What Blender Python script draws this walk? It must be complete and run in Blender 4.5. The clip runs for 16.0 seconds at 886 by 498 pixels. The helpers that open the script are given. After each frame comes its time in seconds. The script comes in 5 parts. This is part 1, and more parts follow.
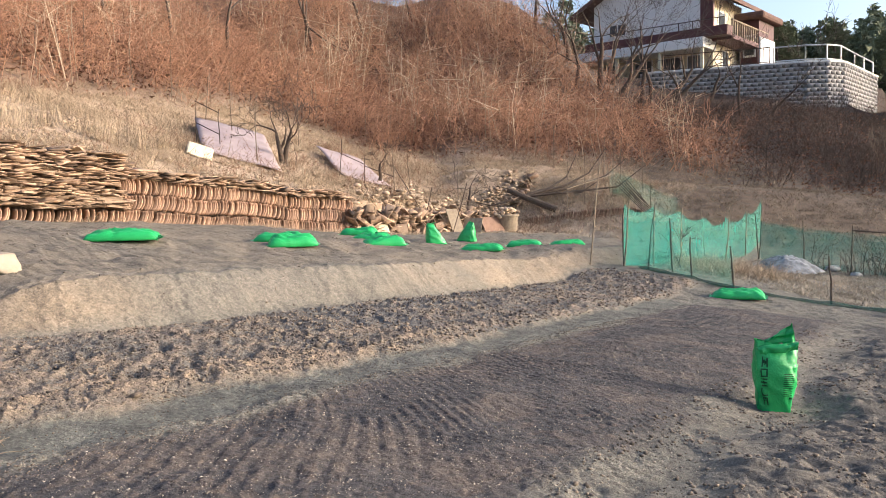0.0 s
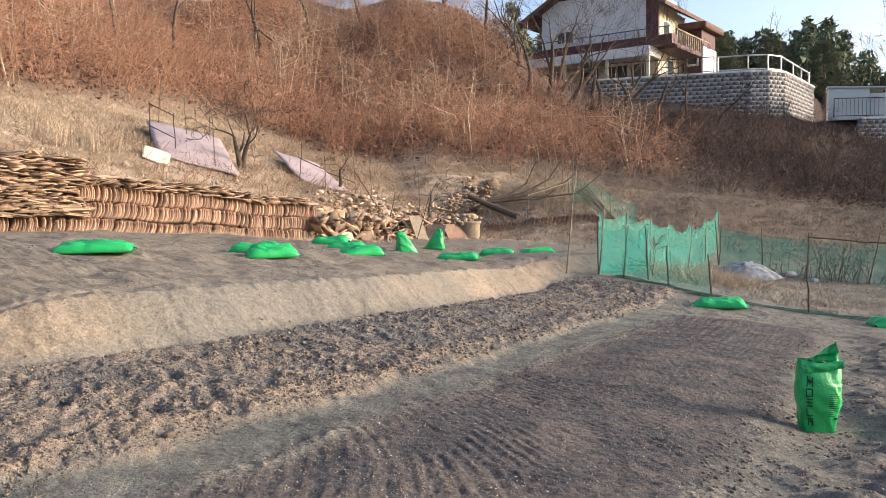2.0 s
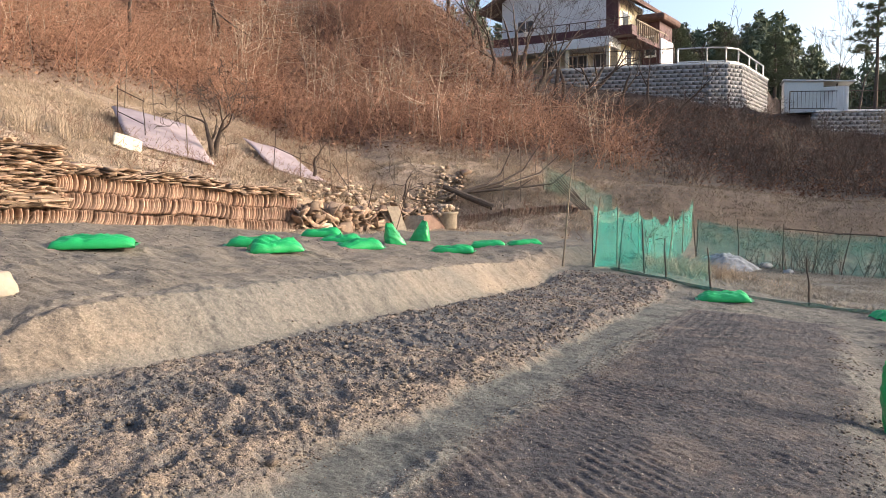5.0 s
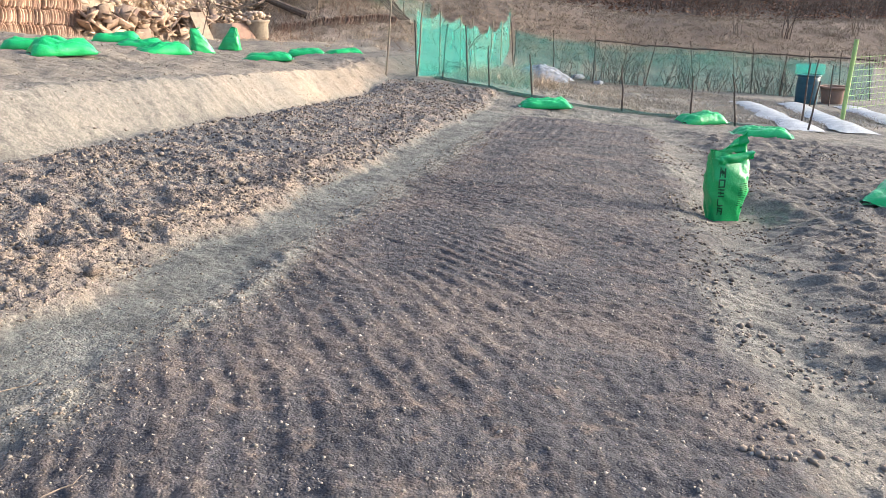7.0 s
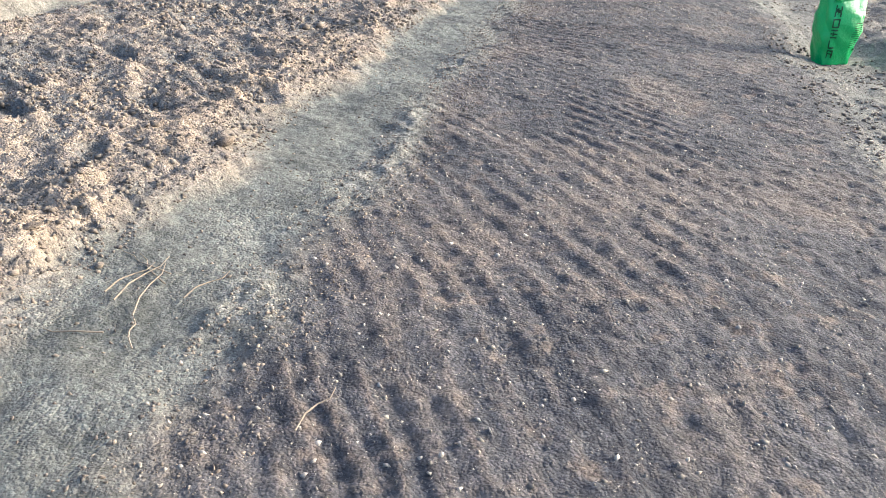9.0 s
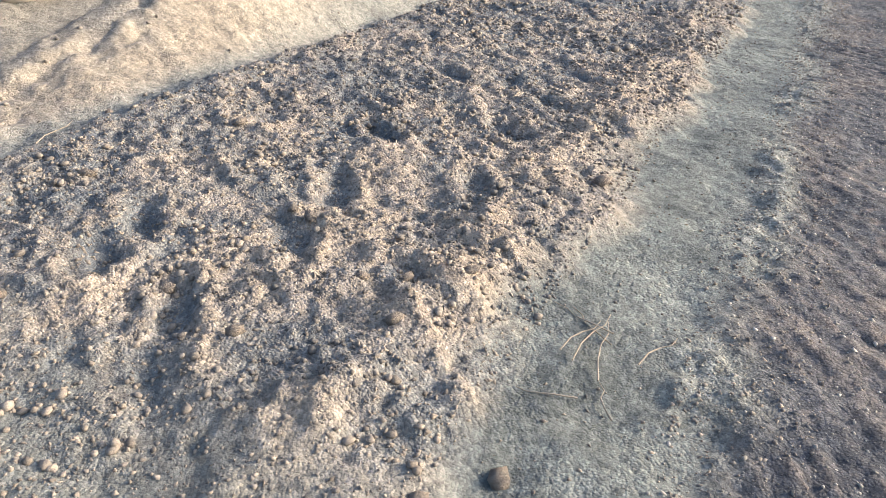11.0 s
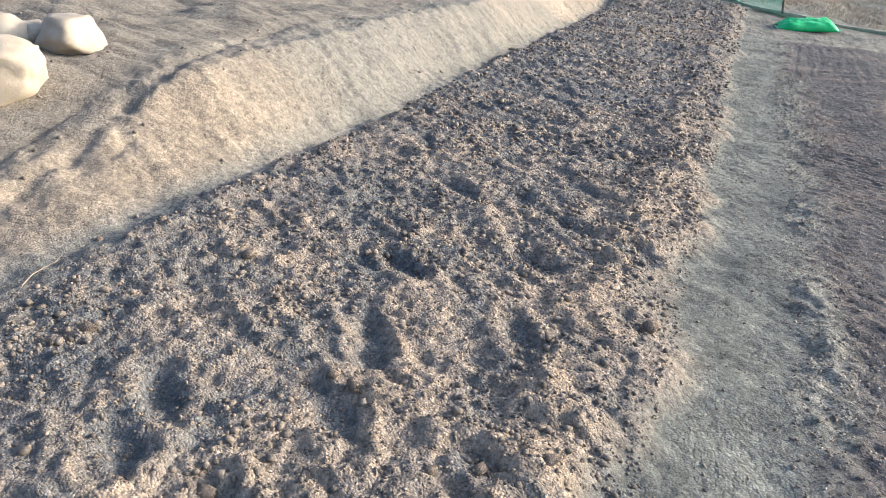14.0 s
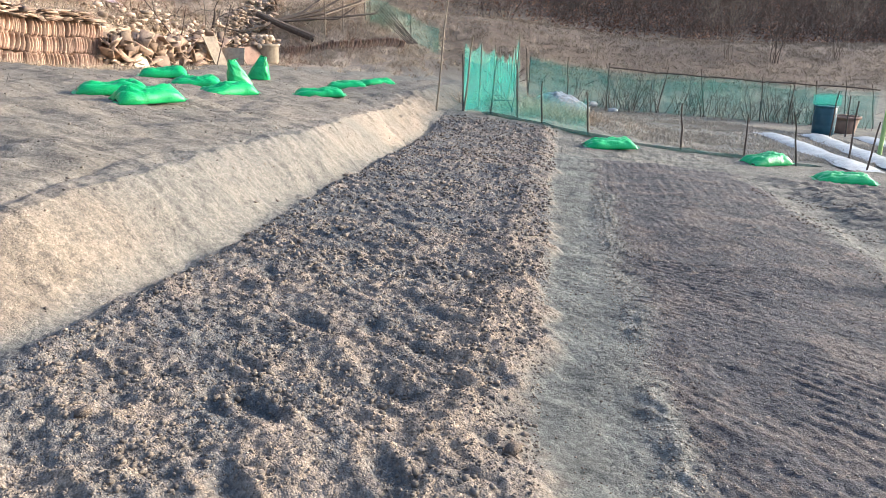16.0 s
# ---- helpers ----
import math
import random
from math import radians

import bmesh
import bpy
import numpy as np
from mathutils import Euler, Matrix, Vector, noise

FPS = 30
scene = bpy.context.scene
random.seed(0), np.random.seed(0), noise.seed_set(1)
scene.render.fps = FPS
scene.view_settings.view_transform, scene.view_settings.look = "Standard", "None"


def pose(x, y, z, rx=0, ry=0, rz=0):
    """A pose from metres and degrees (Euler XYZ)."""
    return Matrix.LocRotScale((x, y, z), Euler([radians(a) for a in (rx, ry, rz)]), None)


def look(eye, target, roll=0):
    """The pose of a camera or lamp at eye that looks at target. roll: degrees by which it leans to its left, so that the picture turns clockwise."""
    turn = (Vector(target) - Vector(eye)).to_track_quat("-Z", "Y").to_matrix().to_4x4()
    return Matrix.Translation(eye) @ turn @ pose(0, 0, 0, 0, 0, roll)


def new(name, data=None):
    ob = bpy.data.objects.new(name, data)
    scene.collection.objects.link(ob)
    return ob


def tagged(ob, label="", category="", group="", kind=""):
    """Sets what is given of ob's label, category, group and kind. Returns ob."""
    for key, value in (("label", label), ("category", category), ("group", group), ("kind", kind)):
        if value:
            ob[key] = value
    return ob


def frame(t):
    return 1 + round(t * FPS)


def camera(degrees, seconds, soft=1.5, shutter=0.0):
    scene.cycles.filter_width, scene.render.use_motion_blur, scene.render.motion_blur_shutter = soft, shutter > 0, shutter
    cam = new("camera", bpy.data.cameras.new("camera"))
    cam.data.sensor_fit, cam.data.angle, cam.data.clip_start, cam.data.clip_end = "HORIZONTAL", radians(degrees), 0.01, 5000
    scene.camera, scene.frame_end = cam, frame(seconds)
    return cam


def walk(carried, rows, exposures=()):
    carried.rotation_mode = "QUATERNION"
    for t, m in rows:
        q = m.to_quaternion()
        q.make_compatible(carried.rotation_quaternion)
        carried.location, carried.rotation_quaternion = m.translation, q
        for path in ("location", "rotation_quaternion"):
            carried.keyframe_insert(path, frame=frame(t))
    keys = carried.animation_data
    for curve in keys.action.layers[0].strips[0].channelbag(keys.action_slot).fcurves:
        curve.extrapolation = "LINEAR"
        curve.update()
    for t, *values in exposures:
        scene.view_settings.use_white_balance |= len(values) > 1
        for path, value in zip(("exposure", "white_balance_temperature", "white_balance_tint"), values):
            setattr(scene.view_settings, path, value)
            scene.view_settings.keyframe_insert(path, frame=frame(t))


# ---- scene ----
cam = camera(58.7, 16.0, soft=0.5)
PATH = [
    (0, (-0.153, 0.395, 1.511), (-0.135, 2.390, 1.367), -1.01),
    (0.5, (-0.288, 0.480, 1.510), (-0.251, 2.474, 1.368), -1.06),
    (1, (-0.528, 0.484, 1.565), (-0.460, 2.478, 1.429), -1.03),
    (1.5, (-0.711, 0.618, 1.557), (-0.590, 2.611, 1.431), -0.88),
    (2, (-0.835, 0.786, 1.593), (-0.665, 2.774, 1.457), -0.85),
    (2.5, (-1.094, 0.839, 1.642), (-0.895, 2.824, 1.500), -0.80),
    (3, (-1.301, 0.880, 1.697), (-1.071, 2.861, 1.556), -0.78),
    (5.5, (-1.747, 1.365, 1.629), (-1.386, 3.323, 1.438), -0.35),
    (6, (-1.767, 1.417, 1.575), (-1.233, 3.323, 1.287), 0.22),
    (6.5, (-1.764, 1.554, 1.478), (-1.075, 3.376, 1.027), 0.65),
    (7, (-1.792, 1.670, 1.424), (-1.071, 3.433, 0.815), 0.43),
    (7.5, (-1.942, 1.793, 1.422), (-1.224, 3.508, 0.684), 0.33),
    (8, (-2.079, 1.916, 1.404), (-1.388, 3.579, 0.532), 0.25),
    (8.5, (-2.137, 2.052, 1.429), (-1.471, 3.674, 0.467), 0.12),
    (9, (-2.254, 2.131, 1.475), (-1.607, 3.740, 0.479), -0.11),
    (9.5, (-2.504, 2.215, 1.549), (-1.961, 3.859, 0.547), -0.91),
    (10, (-2.693, 2.281, 1.573), (-2.275, 3.964, 0.577), -1.65),
    (12.5, (-3.180, 2.873, 1.635), (-3.015, 4.602, 0.642), -1.04),
    (13, (-3.228, 2.908, 1.692), (-3.052, 4.636, 0.700), -0.71),
    (13.5, (-3.245, 2.932, 1.732), (-2.975, 4.687, 0.812), 0.10),
    (14, (-3.235, 2.936, 1.759), (-2.816, 4.689, 0.894), 0.58),
    (14.5, (-3.250, 2.952, 1.781), (-2.700, 4.699, 0.978), 1.25),
    (15, (-3.266, 2.951, 1.799), (-2.596, 4.687, 1.066), 1.56),
    (15.5, (-3.269, 2.957, 1.820), (-2.496, 4.684, 1.173), 1.56),
    (16, (-3.285, 2.985, 1.806), (-2.447, 4.705, 1.222), 1.25),
]
walk(cam, [(t, look(eye, target, roll)) for t, eye, target, roll in PATH],
     [(0.0, 1.27, 6050, 10), (3.0, 1.21, 6050, 10), (5.5, 1.25, 6000, 10), (7.0, 1.78, 5750, 8), (9.0, 2.05, 5600, 4), (10.0, 2.00, 5600, 4), (12.5, 1.75, 5550, 4), (14.5, 1.64, 5500, 5), (16.0, 1.67, 5500, 6)])

# ---- light ----
world = bpy.data.worlds.new("world")
scene.world = world
world.use_nodes = True
wt = world.node_tree
sky = wt.nodes.new("ShaderNodeTexSky")
sky.sky_type, sky.sun_disc = "NISHITA", False
SUN_UP, SUN_WAY = 17.0, (0.99, -0.10)     # degrees above the horizon; the side that the sun stands on
sky.sun_elevation, sky.sun_rotation = radians(SUN_UP), math.atan2(SUN_WAY[0], SUN_WAY[1])
sky.air_density, sky.dust_density, sky.ozone_density = 0.8, 4.0, 0.6
wt.links.new(sky.outputs[0], wt.nodes["Background"].inputs[0])
wt.nodes["Background"].inputs[1].default_value = 0.15
sun_data = bpy.data.lights.new("sun", "SUN")
sun_data.energy, sun_data.angle, sun_data.color = 2.0, radians(3.0), (1.0, 0.82, 0.66)
sun = new("sun", sun_data)
flat = Vector((SUN_WAY[0], SUN_WAY[1], 0)).normalized()
sun.matrix_world = look((60, -40, 60), Vector((60, -40, 60)) - flat * math.cos(radians(SUN_UP)) - Vector((0, 0, math.sin(radians(SUN_UP)))))


# ---- materials ----
def material(name, colour, rough=0.85, metal=0.0):
    m = bpy.data.materials.new(name)
    m.use_nodes = True
    b = m.node_tree.nodes["Principled BSDF"]
    b.inputs["Base Color"].default_value = (*colour, 1)
    b.inputs["Roughness"].default_value, b.inputs["Metallic"].default_value = rough, metal
    b.inputs["Specular IOR Level"].default_value = 0.3
    return m


class Graph:
    """Short hand for building a node tree."""

    def __init__(self, m):
        self.t, self.b = m.node_tree, m.node_tree.nodes["Principled BSDF"]

    def put(self, socket, value):
        if hasattr(value, "is_linked"):
            self.t.links.new(value, socket)
        elif isinstance(value, tuple) and len(value) == 3:
            socket.default_value = value if len(socket.default_value) == 3 else (*value, 1)
        else:
            socket.default_value = value

    def node(self, kind, **sockets):
        n = self.t.nodes.new(kind)
        for k, v in sockets.items():
            self.put(n.inputs[int(k[1:]) if k[0] == "i" and k[1:].isdigit() else k.replace("_", " ")], v)
        return n

    def place(self):
        return self.node("ShaderNodeTexCoord").outputs["Object"]

    def noise(self, scale, detail=6.0, rough=0.6, where=None, warp=0.0):
        return self.node("ShaderNodeTexNoise", Vector=where or self.place(), Scale=scale, Detail=detail, Roughness=rough, Distortion=warp).outputs["Fac"]

    def step(self, fac, a, b, lo=0.0, hi=1.0):
        return self.node("ShaderNodeMapRange", Value=fac, From_Min=a, From_Max=b, To_Min=lo, To_Max=hi).outputs[0]

    def mix(self, fac, a, b):
        n = self.t.nodes.new("ShaderNodeMix")
        n.data_type = "RGBA"
        self.put(n.inputs[0], fac), self.put(n.inputs[6], a), self.put(n.inputs[7], b)
        return n.outputs[2]

    def math(self, op, a, b=0.0):
        n = self.t.nodes.new("ShaderNodeMath")
        n.operation = op
        self.put(n.inputs[0], a), self.put(n.inputs[1], b)
        return n.outputs[0]

    def attribute(self, name):
        n = self.t.nodes.new("ShaderNodeAttribute")
        n.attribute_name = name
        return n.outputs["Fac"]

    def island(self):
        return self.t.nodes.new("ShaderNodeNewGeometry").outputs["Random Per Island"]

    def chance(self):
        return self.t.nodes.new("ShaderNodeObjectInfo").outputs["Random"]

    def bump(self, height, strength=0.5, distance=0.02):
        self.t.links.new(self.node("ShaderNodeBump", Height=height, Strength=strength, Distance=distance).outputs[0], self.b.inputs["Normal"])


def mottled(name, a, b, scale=8.0, rough=0.85, metal=0.0, bump=0.3, c=None, per=None, spread=0.35):
    """Two colours in patches, with fine grain; per: 'island' or 'object' for a shade of its own for each piece."""
    m = material(name, a, rough, metal)
    g = Graph(m)
    colour = g.mix(g.step(g.noise(scale), 0.35, 0.65), a, b)
    if c:
        colour = g.mix(g.step(g.noise(scale * 3.1, 8.0, 0.7), 0.56, 0.70), colour, c)
    if per:
        shade = g.step(g.island() if per == "island" else g.chance(), 0.0, 1.0, 1.0 - spread, 1.0 + spread)
        colour = g.node("ShaderNodeVectorMath", i0=colour, i1=shade)
        colour.operation = "MULTIPLY"
        colour = colour.outputs[0]
    g.put(g.b.inputs["Base Color"], colour)
    g.bump(g.noise(scale * 9, 8.0, 0.7), bump, 0.01)
    return m


def ground_material():
    m = material("earth", (0.3, 0.25, 0.2), 0.95)
    g = Graph(m)
    p = g.place()
    big, mid, grain, dust = g.noise(0.5, 4.0, 0.5, p), g.noise(3.2, 7.0, 0.6, p), g.noise(34.0, 6.0, 0.7, p), g.noise(150.0, 3.0, 0.7, p)
    soil = g.mix(g.step(mid, 0.36, 0.64), (0.098, 0.093, 0.080), (0.168, 0.156, 0.130))
    soil = g.mix(g.step(big, 0.52, 0.70), soil, (0.205, 0.176, 0.138))
    # raked charcoal mulch with brown grit: groove shade painted black, ridge light painted brown
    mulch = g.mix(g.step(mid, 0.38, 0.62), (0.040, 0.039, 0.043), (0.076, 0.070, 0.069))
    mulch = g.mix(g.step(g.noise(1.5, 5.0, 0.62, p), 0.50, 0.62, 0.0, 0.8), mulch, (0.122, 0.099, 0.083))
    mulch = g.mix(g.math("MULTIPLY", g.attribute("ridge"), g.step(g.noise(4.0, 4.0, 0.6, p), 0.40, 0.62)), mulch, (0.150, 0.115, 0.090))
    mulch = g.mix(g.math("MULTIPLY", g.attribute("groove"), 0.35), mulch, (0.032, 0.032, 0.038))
    mulch = g.mix(g.step(g.noise(9.0, 5.0, 0.6, p), 0.56, 0.68), mulch, (0.120, 0.094, 0.076))
    mulch = g.mix(g.step(dust, 0.62, 0.76), mulch, (0.28, 0.25, 0.21))
    # dug subsoil: dry tan over moist grey; hollow shade and crest light painted in
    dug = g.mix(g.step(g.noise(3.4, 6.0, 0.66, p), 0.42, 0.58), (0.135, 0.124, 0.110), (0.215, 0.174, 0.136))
    dug = g.mix(g.attribute("moist_shade"), dug, (0.098, 0.098, 0.096))
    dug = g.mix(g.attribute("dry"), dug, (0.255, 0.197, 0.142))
    dug = g.mix(g.step(grain, 0.54, 0.74, 0.0, 0.32), dug, (0.280, 0.226, 0.172))
    dug = g.mix(g.step(grain, 0.28, 0.42, 0.6, 0.0), dug, (0.080, 0.074, 0.068))
    heap = g.mix(g.step(grain, 0.4, 0.6), (0.105, 0.101, 0.085), (0.190, 0.178, 0.150))
    path = g.mix(g.step(mid, 0.36, 0.64), (0.076, 0.077, 0.069), (0.136, 0.134, 0.117))
    tan = g.mix(g.step(mid, 0.36, 0.64), (0.176, 0.142, 0.107), (0.246, 0.198, 0.145))
    second = g.mix(g.step(mid, 0.4, 0.6), (0.085, 0.078, 0.070), (0.150, 0.132, 0.110))
    bank = g.mix(g.step(mid, 0.35, 0.65), (0.140, 0.130, 0.112), (0.186, 0.168, 0.140))
    bank = g.mix(g.step(g.noise(0.22, 3.0, 0.5, p), 0.48, 0.60), bank, (0.29, 0.235, 0.172))
    straw = g.mix(g.step(mid, 0.36, 0.64), (0.290, 0.215, 0.150), (0.440, 0.345, 0.255))
    straw = g.mix(g.step(big, 0.50, 0.62), straw, (0.215, 0.160, 0.105))
    straw = g.mix(g.step(g.noise(1.7, 8.0, 0.72, p), 0.52, 0.60), straw, (0.170, 0.122, 0.080))
    under = g.mix(g.step(mid, 0.36, 0.64), (0.120, 0.070, 0.046), (0.220, 0.130, 0.085))
    # leaf litter, its brown darkened to stand for the slope's shade
    shaded_litter = g.mix(g.step(mid, 0.36, 0.64), (0.034, 0.026, 0.023), (0.074, 0.050, 0.040))
    grass = g.mix(g.step(mid, 0.36, 0.64), (0.070, 0.053, 0.040), (0.135, 0.100, 0.072))
    colour = soil
    for zone, c in (("bank", bank), ("tan", tan), ("path", path), ("mulch", mulch), ("heap", heap), ("dug", dug), ("second", second), ("hill", straw), ("brush", under), ("shaded_litter", shaded_litter), ("grass", grass)):
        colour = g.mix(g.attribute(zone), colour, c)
    # crumbs: every granule has its own shade and its own rounded back
    stir = g.node("ShaderNodeVectorMath", i0=g.node("ShaderNodeTexNoise", Vector=p, Scale=22.0, Detail=3.0).outputs["Color"], i1=(0.010, 0.010, 0.010))
    stir.operation = "MULTIPLY"
    moved = g.node("ShaderNodeVectorMath", i0=p, i1=stir.outputs[0])
    moved.operation = "ADD"
    big_v, small_v = g.node("ShaderNodeTexVoronoi", Vector=moved.outputs[0], Scale=40.0), g.node("ShaderNodeTexVoronoi", Vector=moved.outputs[0], Scale=118.0)
    loose = g.step(g.noise(2.6, 4.0, 0.6, p), 0.38, 0.62, 0.25, 1.0)
    loose = g.math("MAXIMUM", g.math("MULTIPLY", loose, 0.8), g.math("MAXIMUM", g.attribute("dug"), g.math("MULTIPLY", g.attribute("mulch"), 0.6)))
    shade = g.math("MULTIPLY", g.step(big_v.outputs["Color"], 0.25, 0.75, 0.86, 1.14), g.step(small_v.outputs["Color"], 0.25, 0.75, 0.80, 1.20))
    shade = g.math("MULTIPLY", shade, g.step(grain, 0.34, 0.66, 0.80, 1.20))
    tinted = g.node("ShaderNodeVectorMath", i0=colour, i1=shade)
    tinted.operation = "MULTIPLY"
    colour = g.mix(g.step(dust, 0.68, 0.80, 0.0, 0.35), tinted.outputs[0], (0.32, 0.28, 0.23))
    g.put(g.b.inputs["Base Color"], colour)
    backs = g.math("ADD", g.math("MULTIPLY", big_v.outputs["Distance"], -0.6), g.math("MULTIPLY", small_v.outputs["Distance"], -0.45))
    height = g.math("ADD", g.math("MULTIPLY", backs, loose), g.math("ADD", g.math("MULTIPLY", grain, 0.6), g.math("MULTIPLY", dust, 0.25)))
    g.bump(height, 1.0, 0.013)
    return m


EARTH = ground_material()
DARK_CLOD = mottled("moist_clod", (0.115, 0.095, 0.078), (0.230, 0.178, 0.132), 30.0, 0.95, 0, 1.0)
CLOD = mottled("clod_earth", (0.115, 0.098, 0.082), (0.205, 0.162, 0.122), 1.6, 0.95, 0, 0.9, per="island", spread=0.35)
MOIST_CLOD = mottled("moist_lumps", (0.125, 0.105, 0.085), (0.205, 0.164, 0.126), 1.6, 0.95, 0, 0.9, per="island", spread=0.35)
GRIT = mottled("grit", (0.17, 0.150, 0.125), (0.29, 0.255, 0.21), 4.0, 0.9, 0, 0.3, per="island", spread=0.5)
SLOPE_EARTH = mottled("slope_earth", (0.24, 0.18, 0.125), (0.36, 0.285, 0.205), 5.0, 0.9, 0, 0.5, per="island", spread=0.3)
STONE = mottled("pale_stone", (0.29, 0.24, 0.18), (0.38, 0.325, 0.255), 6.0, 0.85, 0, 0.4)
OLD_TILE = mottled("old_clay_tiles", (0.25, 0.150, 0.105), (0.37, 0.26, 0.185), 6.0, 0.85, 0, 0.3, c=(0.20, 0.12, 0.085), per="island", spread=0.4)
TILE = mottled("fired_clay_tile", (0.25, 0.150, 0.100), (0.38, 0.265, 0.185), 6.0, 0.85, 0, 0.3, c=(0.20, 0.12, 0.085), per="object", spread=0.4)
SHARD = mottled("tile_shards", (0.22, 0.145, 0.10), (0.37, 0.27, 0.19), 5.0, 0.9, 0, 0.4, c=(0.18, 0.12, 0.085), per="island", spread=0.45)
SLAB = mottled("flat_stone", (0.23, 0.155, 0.105), (0.36, 0.27, 0.19), 5.0, 0.9, 0, 0.4, c=(0.22, 0.15, 0.10), per="object", spread=0.35)
RUBBLE = mottled("rubble", (0.30, 0.21, 0.14), (0.46, 0.36, 0.26), 5.0, 0.9, 0, 0.4, per="island", spread=0.55)
BARK = mottled("grey_brown_bark", (0.062, 0.047, 0.038), (0.115, 0.086, 0.066), 14.0, 0.9, 0, 0.6)
TWIG = mottled("red_brown_twigs", (0.265, 0.135, 0.085), (0.40, 0.235, 0.155), 0.4, 0.9, 0, 0.0, per="island", spread=0.45)
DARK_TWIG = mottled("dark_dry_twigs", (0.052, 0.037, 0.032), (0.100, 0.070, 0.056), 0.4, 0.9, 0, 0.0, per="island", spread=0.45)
STRAW = mottled("dry_grass", (0.34, 0.26, 0.18), (0.47, 0.38, 0.28), 0.6, 0.9, 0, 0.0, per="island", spread=0.4)
DULL = mottled("withered_grass", (0.19, 0.150, 0.110), (0.29, 0.235, 0.175), 0.6, 0.9, 0, 0.0, per="island", spread=0.4)
PALE = mottled("bleached_weeds", (0.26, 0.225, 0.175), (0.38, 0.33, 0.26), 0.6, 0.9, 0, 0.0, per="island", spread=0.4)
LEAF = mottled("dead_leaves", (0.15, 0.080, 0.050), (0.25, 0.14, 0.085), 0.6, 0.85, 0, 0.0, per="island", spread=0.45)
NEEDLE = mottled("pine_needles", (0.125, 0.150, 0.092), (0.185, 0.205, 0.130), 0.8, 0.8, 0, 0.0, per="island", spread=0.4)
WOOD = mottled("weathered_wood", (0.20, 0.155, 0.11), (0.31, 0.25, 0.18), 9.0, 0.85, 0, 0.4)
STAKE = mottled("grey_stake_wood", (0.14, 0.11, 0.085), (0.24, 0.19, 0.14), 9.0, 0.85, 0, 0.4)
IRON = mottled("dark_iron", (0.045, 0.035, 0.032), (0.09, 0.06, 0.045), 14.0, 0.6, 0.5, 0.2)
STEEL = mottled("galvanised_steel", (0.50, 0.50, 0.49), (0.62, 0.62, 0.60), 14.0, 0.4, 0.6, 0.1)
SHEET = mottled("faded_sheet", (0.28, 0.225, 0.235), (0.38, 0.315, 0.32), 2.2, 0.6, 0, 0.15, c=(0.44, 0.35, 0.30))
WHITE = mottled("white_paint", (0.70, 0.70, 0.68), (0.78, 0.78, 0.76), 1.2, 0.6, 0, 0.05)
CREAM = mottled("cream_render", (0.66, 0.58, 0.40), (0.72, 0.64, 0.47), 1.2, 0.7, 0, 0.05)
MAROON = mottled("maroon_boards", (0.075, 0.030, 0.032), (0.110, 0.044, 0.044), 2.0, 0.6, 0, 0.1)
ROOF = mottled("brown_shingles", (0.105, 0.058, 0.048), (0.155, 0.088, 0.068), 3.0, 0.8, 0, 0.3)
BLOCK = mottled("concrete_block", (0.27, 0.265, 0.26), (0.36, 0.35, 0.34), 3.0, 0.9, 0, 0.3, per="island", spread=0.12)
# concrete grey darkened to the shade inside a hollow block
HOLLOW_SHADE = mottled("pocket_shade", (0.085, 0.082, 0.080), (0.14, 0.135, 0.13), 3.0, 0.95, 0, 0.2)
PANE = material("window_glass", (0.06, 0.07, 0.08), 0.08)
BLUE = mottled("blue_plastic", (0.022, 0.066, 0.090), (0.032, 0.088, 0.115), 5.0, 0.45, 0, 0.05)
TERRA = mottled("terracotta", (0.20, 0.120, 0.085), (0.28, 0.175, 0.125), 5.0, 0.85, 0, 0.2)
FILM = mottled("white_mulch_film", (0.22, 0.225, 0.225), (0.40, 0.40, 0.395), 5.0, 0.4, 0, 0.6, c=(0.15, 0.13, 0.105))
POST_GREEN = mottled("green_painted_post", (0.30, 0.42, 0.14), (0.36, 0.48, 0.18), 8.0, 0.5, 0, 0.1)
SACK = mottled("green_sack_plastic", (0.020, 0.34, 0.085), (0.032, 0.44, 0.12), 5.0, 0.33, 0, 0.6)
Graph(SACK).b.inputs["Specular IOR Level"].default_value = 0.5
LIME = mottled("lime_sack_plastic", (0.20, 0.55, 0.06), (0.28, 0.62, 0.09), 5.0, 0.33, 0, 0.3)
INK = material("dark_green_print", (0.012, 0.070, 0.028), 0.5)


def net_material(name, colour, cover):
    """Fine knitted mesh: part of the light goes through its holes."""
    m = material(name, colour, 0.6)
    g = Graph(m)
    out = m.node_tree.nodes["Material Output"]
    thread = g.node("ShaderNodeMixShader", i0=0.35)
    g.t.links.new(g.b.outputs[0], thread.inputs[1])
    g.t.links.new(g.node("ShaderNodeBsdfTranslucent", Color=colour).outputs[0], thread.inputs[2])
    both = g.node("ShaderNodeMixShader", i0=g.step(g.noise(2.2, 5.0, 0.6), 0.3, 0.7, cover - 0.13, cover + 0.13))
    g.t.links.new(g.node("ShaderNodeBsdfTransparent").outputs[0], both.inputs[1])
    g.t.links.new(thread.outputs[0], both.inputs[2])
    g.t.links.new(both.outputs[0], out.inputs[0])
    return m


NET = net_material("green_net", (0.045, 0.40, 0.315), 0.44)
THIN_NET = net_material("thin_green_net", (0.045, 0.31, 0.25), 0.27)
# net green darkened to carry the shadow at the net's foot
DARK_NET = net_material("shaded_gathered_net", (0.016, 0.095, 0.075), 0.52)


